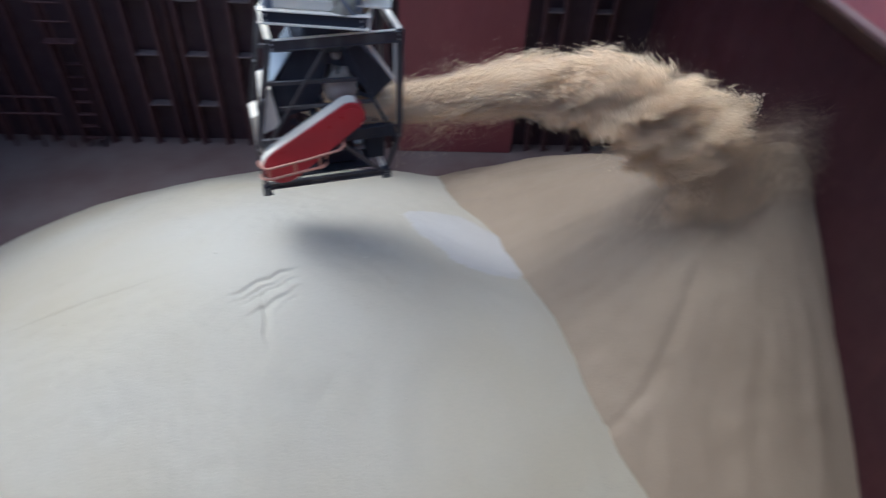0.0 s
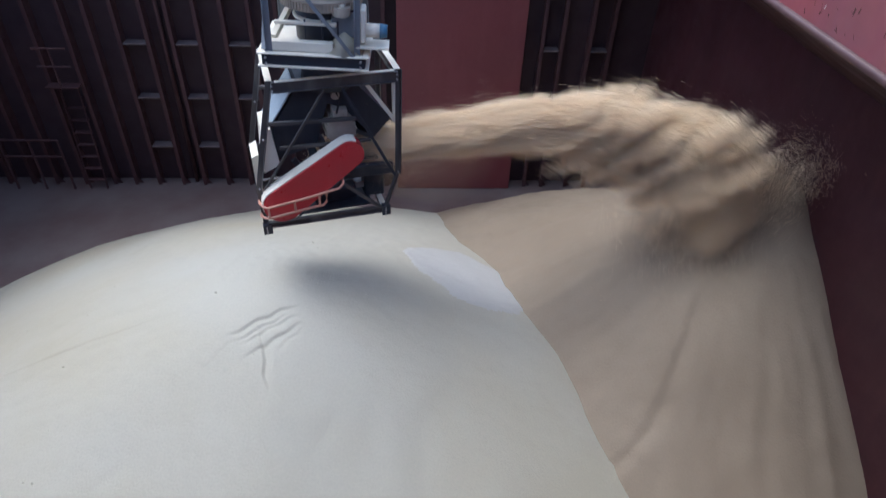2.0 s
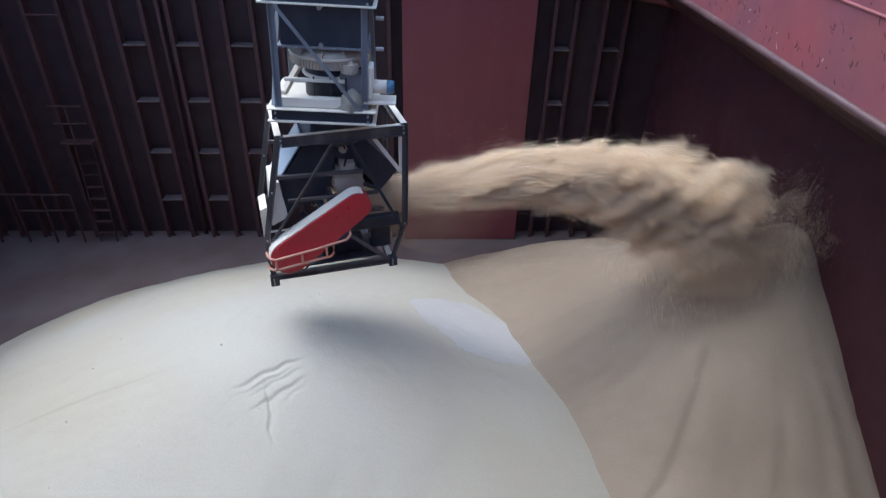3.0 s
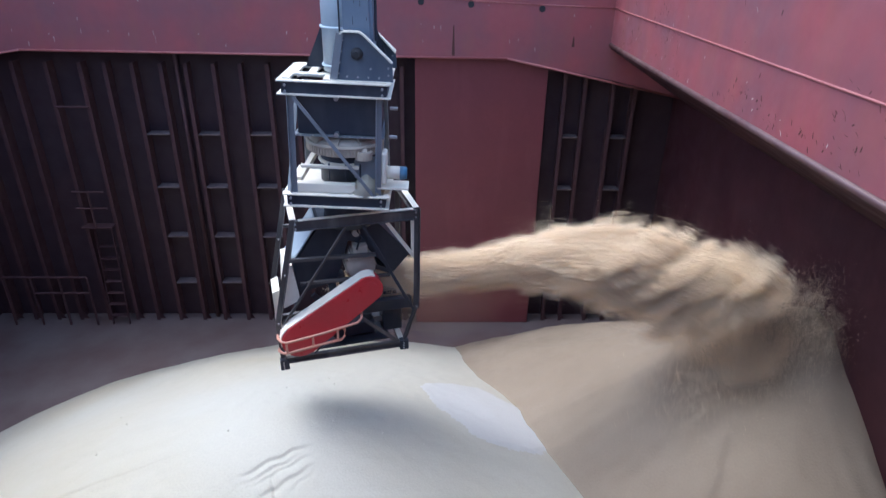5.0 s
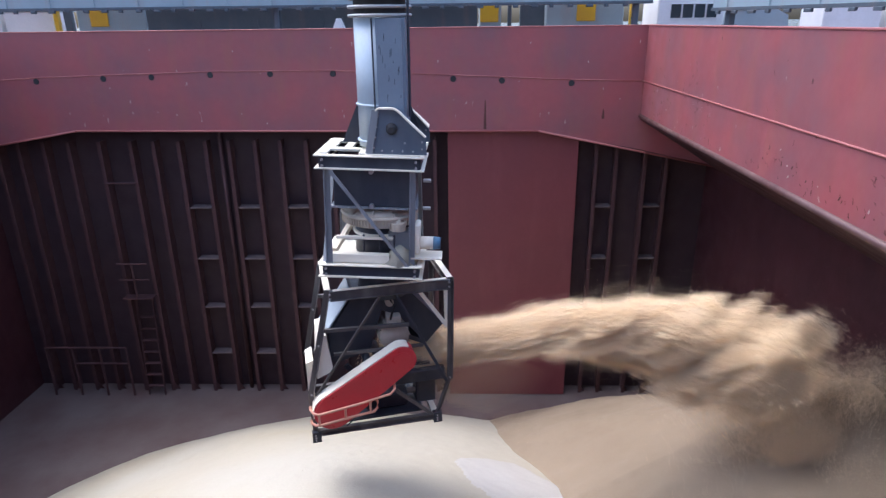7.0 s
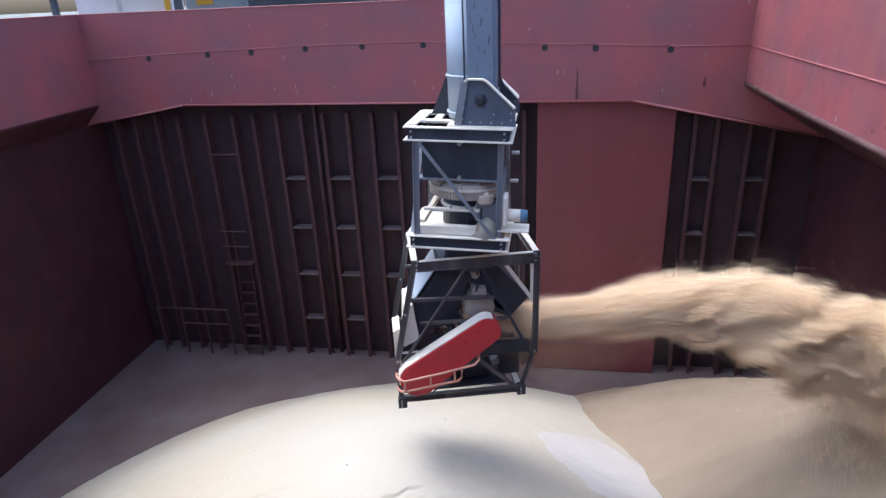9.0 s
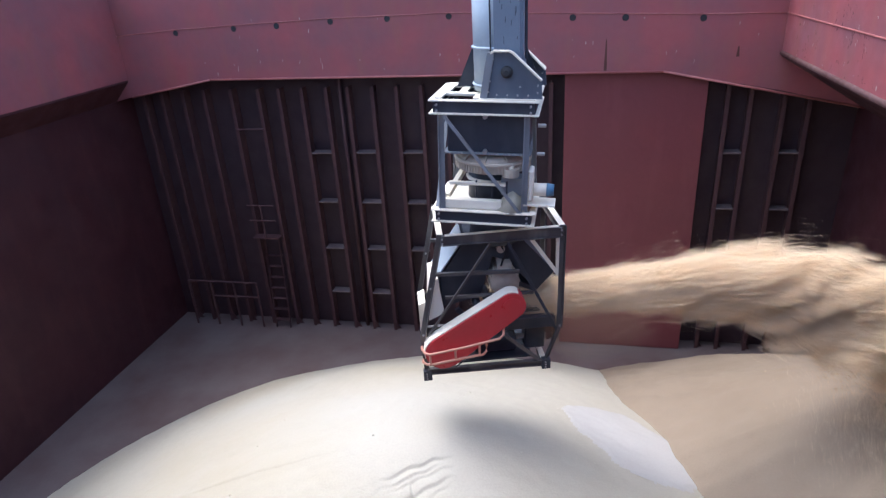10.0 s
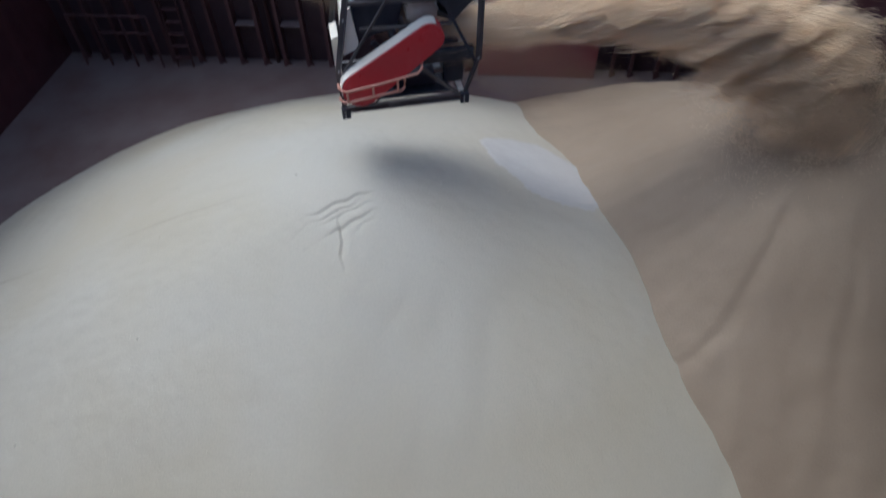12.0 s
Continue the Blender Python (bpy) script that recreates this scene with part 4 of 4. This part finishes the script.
CLUMPS = [clump_mesh(k + 1, 0.50 + 0.08 * (k % 3), 0.29 + 0.07 * (k % 2), 0.135 + 0.03 * (k % 4), 6300) for k in range(8)]
PUFFS = [puff_mesh(k + 20, 0.72, 0.55, 0.9, 5500, 0.004, 0.0075) for k in range(4)]
FLIGHT = 27      # steps of a thirtieth of a second that one clump is under way
PULSE = 3        # steps between two throws


def piece(name, mesh):
    ob = new(name, mesh)
    ob.parent = stream
    return ob


def cycle(ob, flight, phase, place, spin, turn=(25, 22, 15)):
    """Rows of a piece that flies along place(s), s from 0 to 1, again and again, starting anew inside the spout."""
    rows, end = [], 360
    k = -phase
    inv = stream.matrix_basis.inverted()
    marks = [0, 0.12, 0.3, 0.5, 0.7, 0.88]

    def row(f, s):
        x, y, z = inv @ Vector(place(s))
        return f / FPS, pose(x, y, z, spin[0] + turn[0] * s, spin[1] + turn[1] * s, spin[2] + turn[2] * s)

    while k <= end:
        fs = [k + round(q * (flight - 1)) for q in marks] + [k + flight - 1]
        for f, q in zip(fs, marks + [1.0]):
            if 0 <= f <= end:
                rows.append(row(f, (f - k) / (flight - 1)))
        k += flight
    if rows[0][0] > 0:
        rows.insert(0, row(0, (phase % flight) / (flight - 1)))
    if rows[-1][0] < 12:
        last = (360 + phase) % flight
        rows.append(row(360, last / (flight - 1)))
    clean = [rows[0]]
    for r in rows[1:]:
        if round(r[0] * FPS) > round(clean[-1][0] * FPS):
            clean.append(r)
    walk(ob, clean)


def motions():
    r = random.Random(11)
    for k in range(243):
        # each throw makes a ridge that leans back: its lower and nearer grains trail behind
        m = k // 9 + 0.37 * (k % 9)
        a, b, w = 2 * (m * 0.618 % 1) - 1, 2 * (m * 0.7549 % 1) - 1, 2 * (m * 0.5698 % 1) - 1
        ob = piece("clump", CLUMPS[k % 8])

        def place(s, a=a, b=b, w=w):
            q = max(0.0, (s - 0.88) / 0.12)
            run = -1.0 + 7.45 * min(s, 0.88) / 0.88 + 0.50 * w
            top, half, y = track(run)
            z = top - half * (1.02 + 0.76 * a) - 0.05 + 0.08 * (0.4 - abs(w)) * min(1.0, 2 * s)
            x = run - 0.42 * half * a + 0.25 * half * b
            return (min(max(x, -1.1) + 0.35 * q, 6.9), y + b * half * 0.75, z + q * (-9.6 - z))

        cycle(ob, FLIGHT, (k * PULSE) % FLIGHT, place, (r.uniform(-15, 15), r.uniform(-18, -6), r.uniform(-14, 14)), (10, -22, 8))
    # grains that drop out of the stream onto the slope
    for k in range(44):
        x0, b, fall = r.uniform(4.2, 6.9), r.uniform(-0.5, 0.9), r.randint(20, 34)
        ob = piece("puff", PUFFS[k % 4])

        def place(s, x0=x0, b=b):
            top, half, y = track(min(x0, 7.4))
            z0, x1, y1 = top - half, min(x0 + 0.9, 7.5), y + b * 0.8 - 0.6 * s
            low = cone_2(x1, y1) - 1.6
            return (x0 + (x1 - x0) * s, y1, z0 + (low - z0) * (0.25 * s + 0.75 * s * s))

        cycle(ob, fall, r.randint(0, 33) % fall, place, (r.uniform(0, 40), r.uniform(0, 40), r.uniform(0, 40)))
    # light dust carried along over the stream and thrown up at the wall
    for k in range(6):
        w, b, fl = r.uniform(0, 1), r.uniform(-0.6, 0.6), r.randint(24, 36)
        ob = piece("dust_wisp", PUFFS[(k + 1) % 4])

        def place(s, w=w, b=b):
            x = -0.8 + 8.4 * s
            top, half, y = track(x)
            lift = 0.05 + 0.45 * w * max(0.0, s - 0.55)
            z = top - 0.62 + (lift if s < 0.9 else lift - (s - 0.9) * 28)
            return (min(x, 7.5), y + b * half, z)

        cycle(ob, fl, r.randint(0, 35) % fl, place, (r.uniform(0, 40), 0, r.uniform(0, 40)))
    # grains splashing up where the stream meets the wall
    for k in range(9):
        x0, y0, up, fl = r.uniform(7.3, 7.8), r.uniform(10.2, 11.2), r.uniform(0.0, 0.5), r.randint(22, 34)
        ob = piece("splash", PUFFS[(k + 2) % 4])

        def place(s, x0=x0, y0=y0, up=up):
            low = cone_2(x0, y0) - 1.5
            return (x0, y0, low + (2.0 + up) * 4 * s * (1 - s))

        cycle(ob, fl, r.randint(0, 35) % fl, place, (r.uniform(0, 40), 0, r.uniform(0, 40)))


motions()
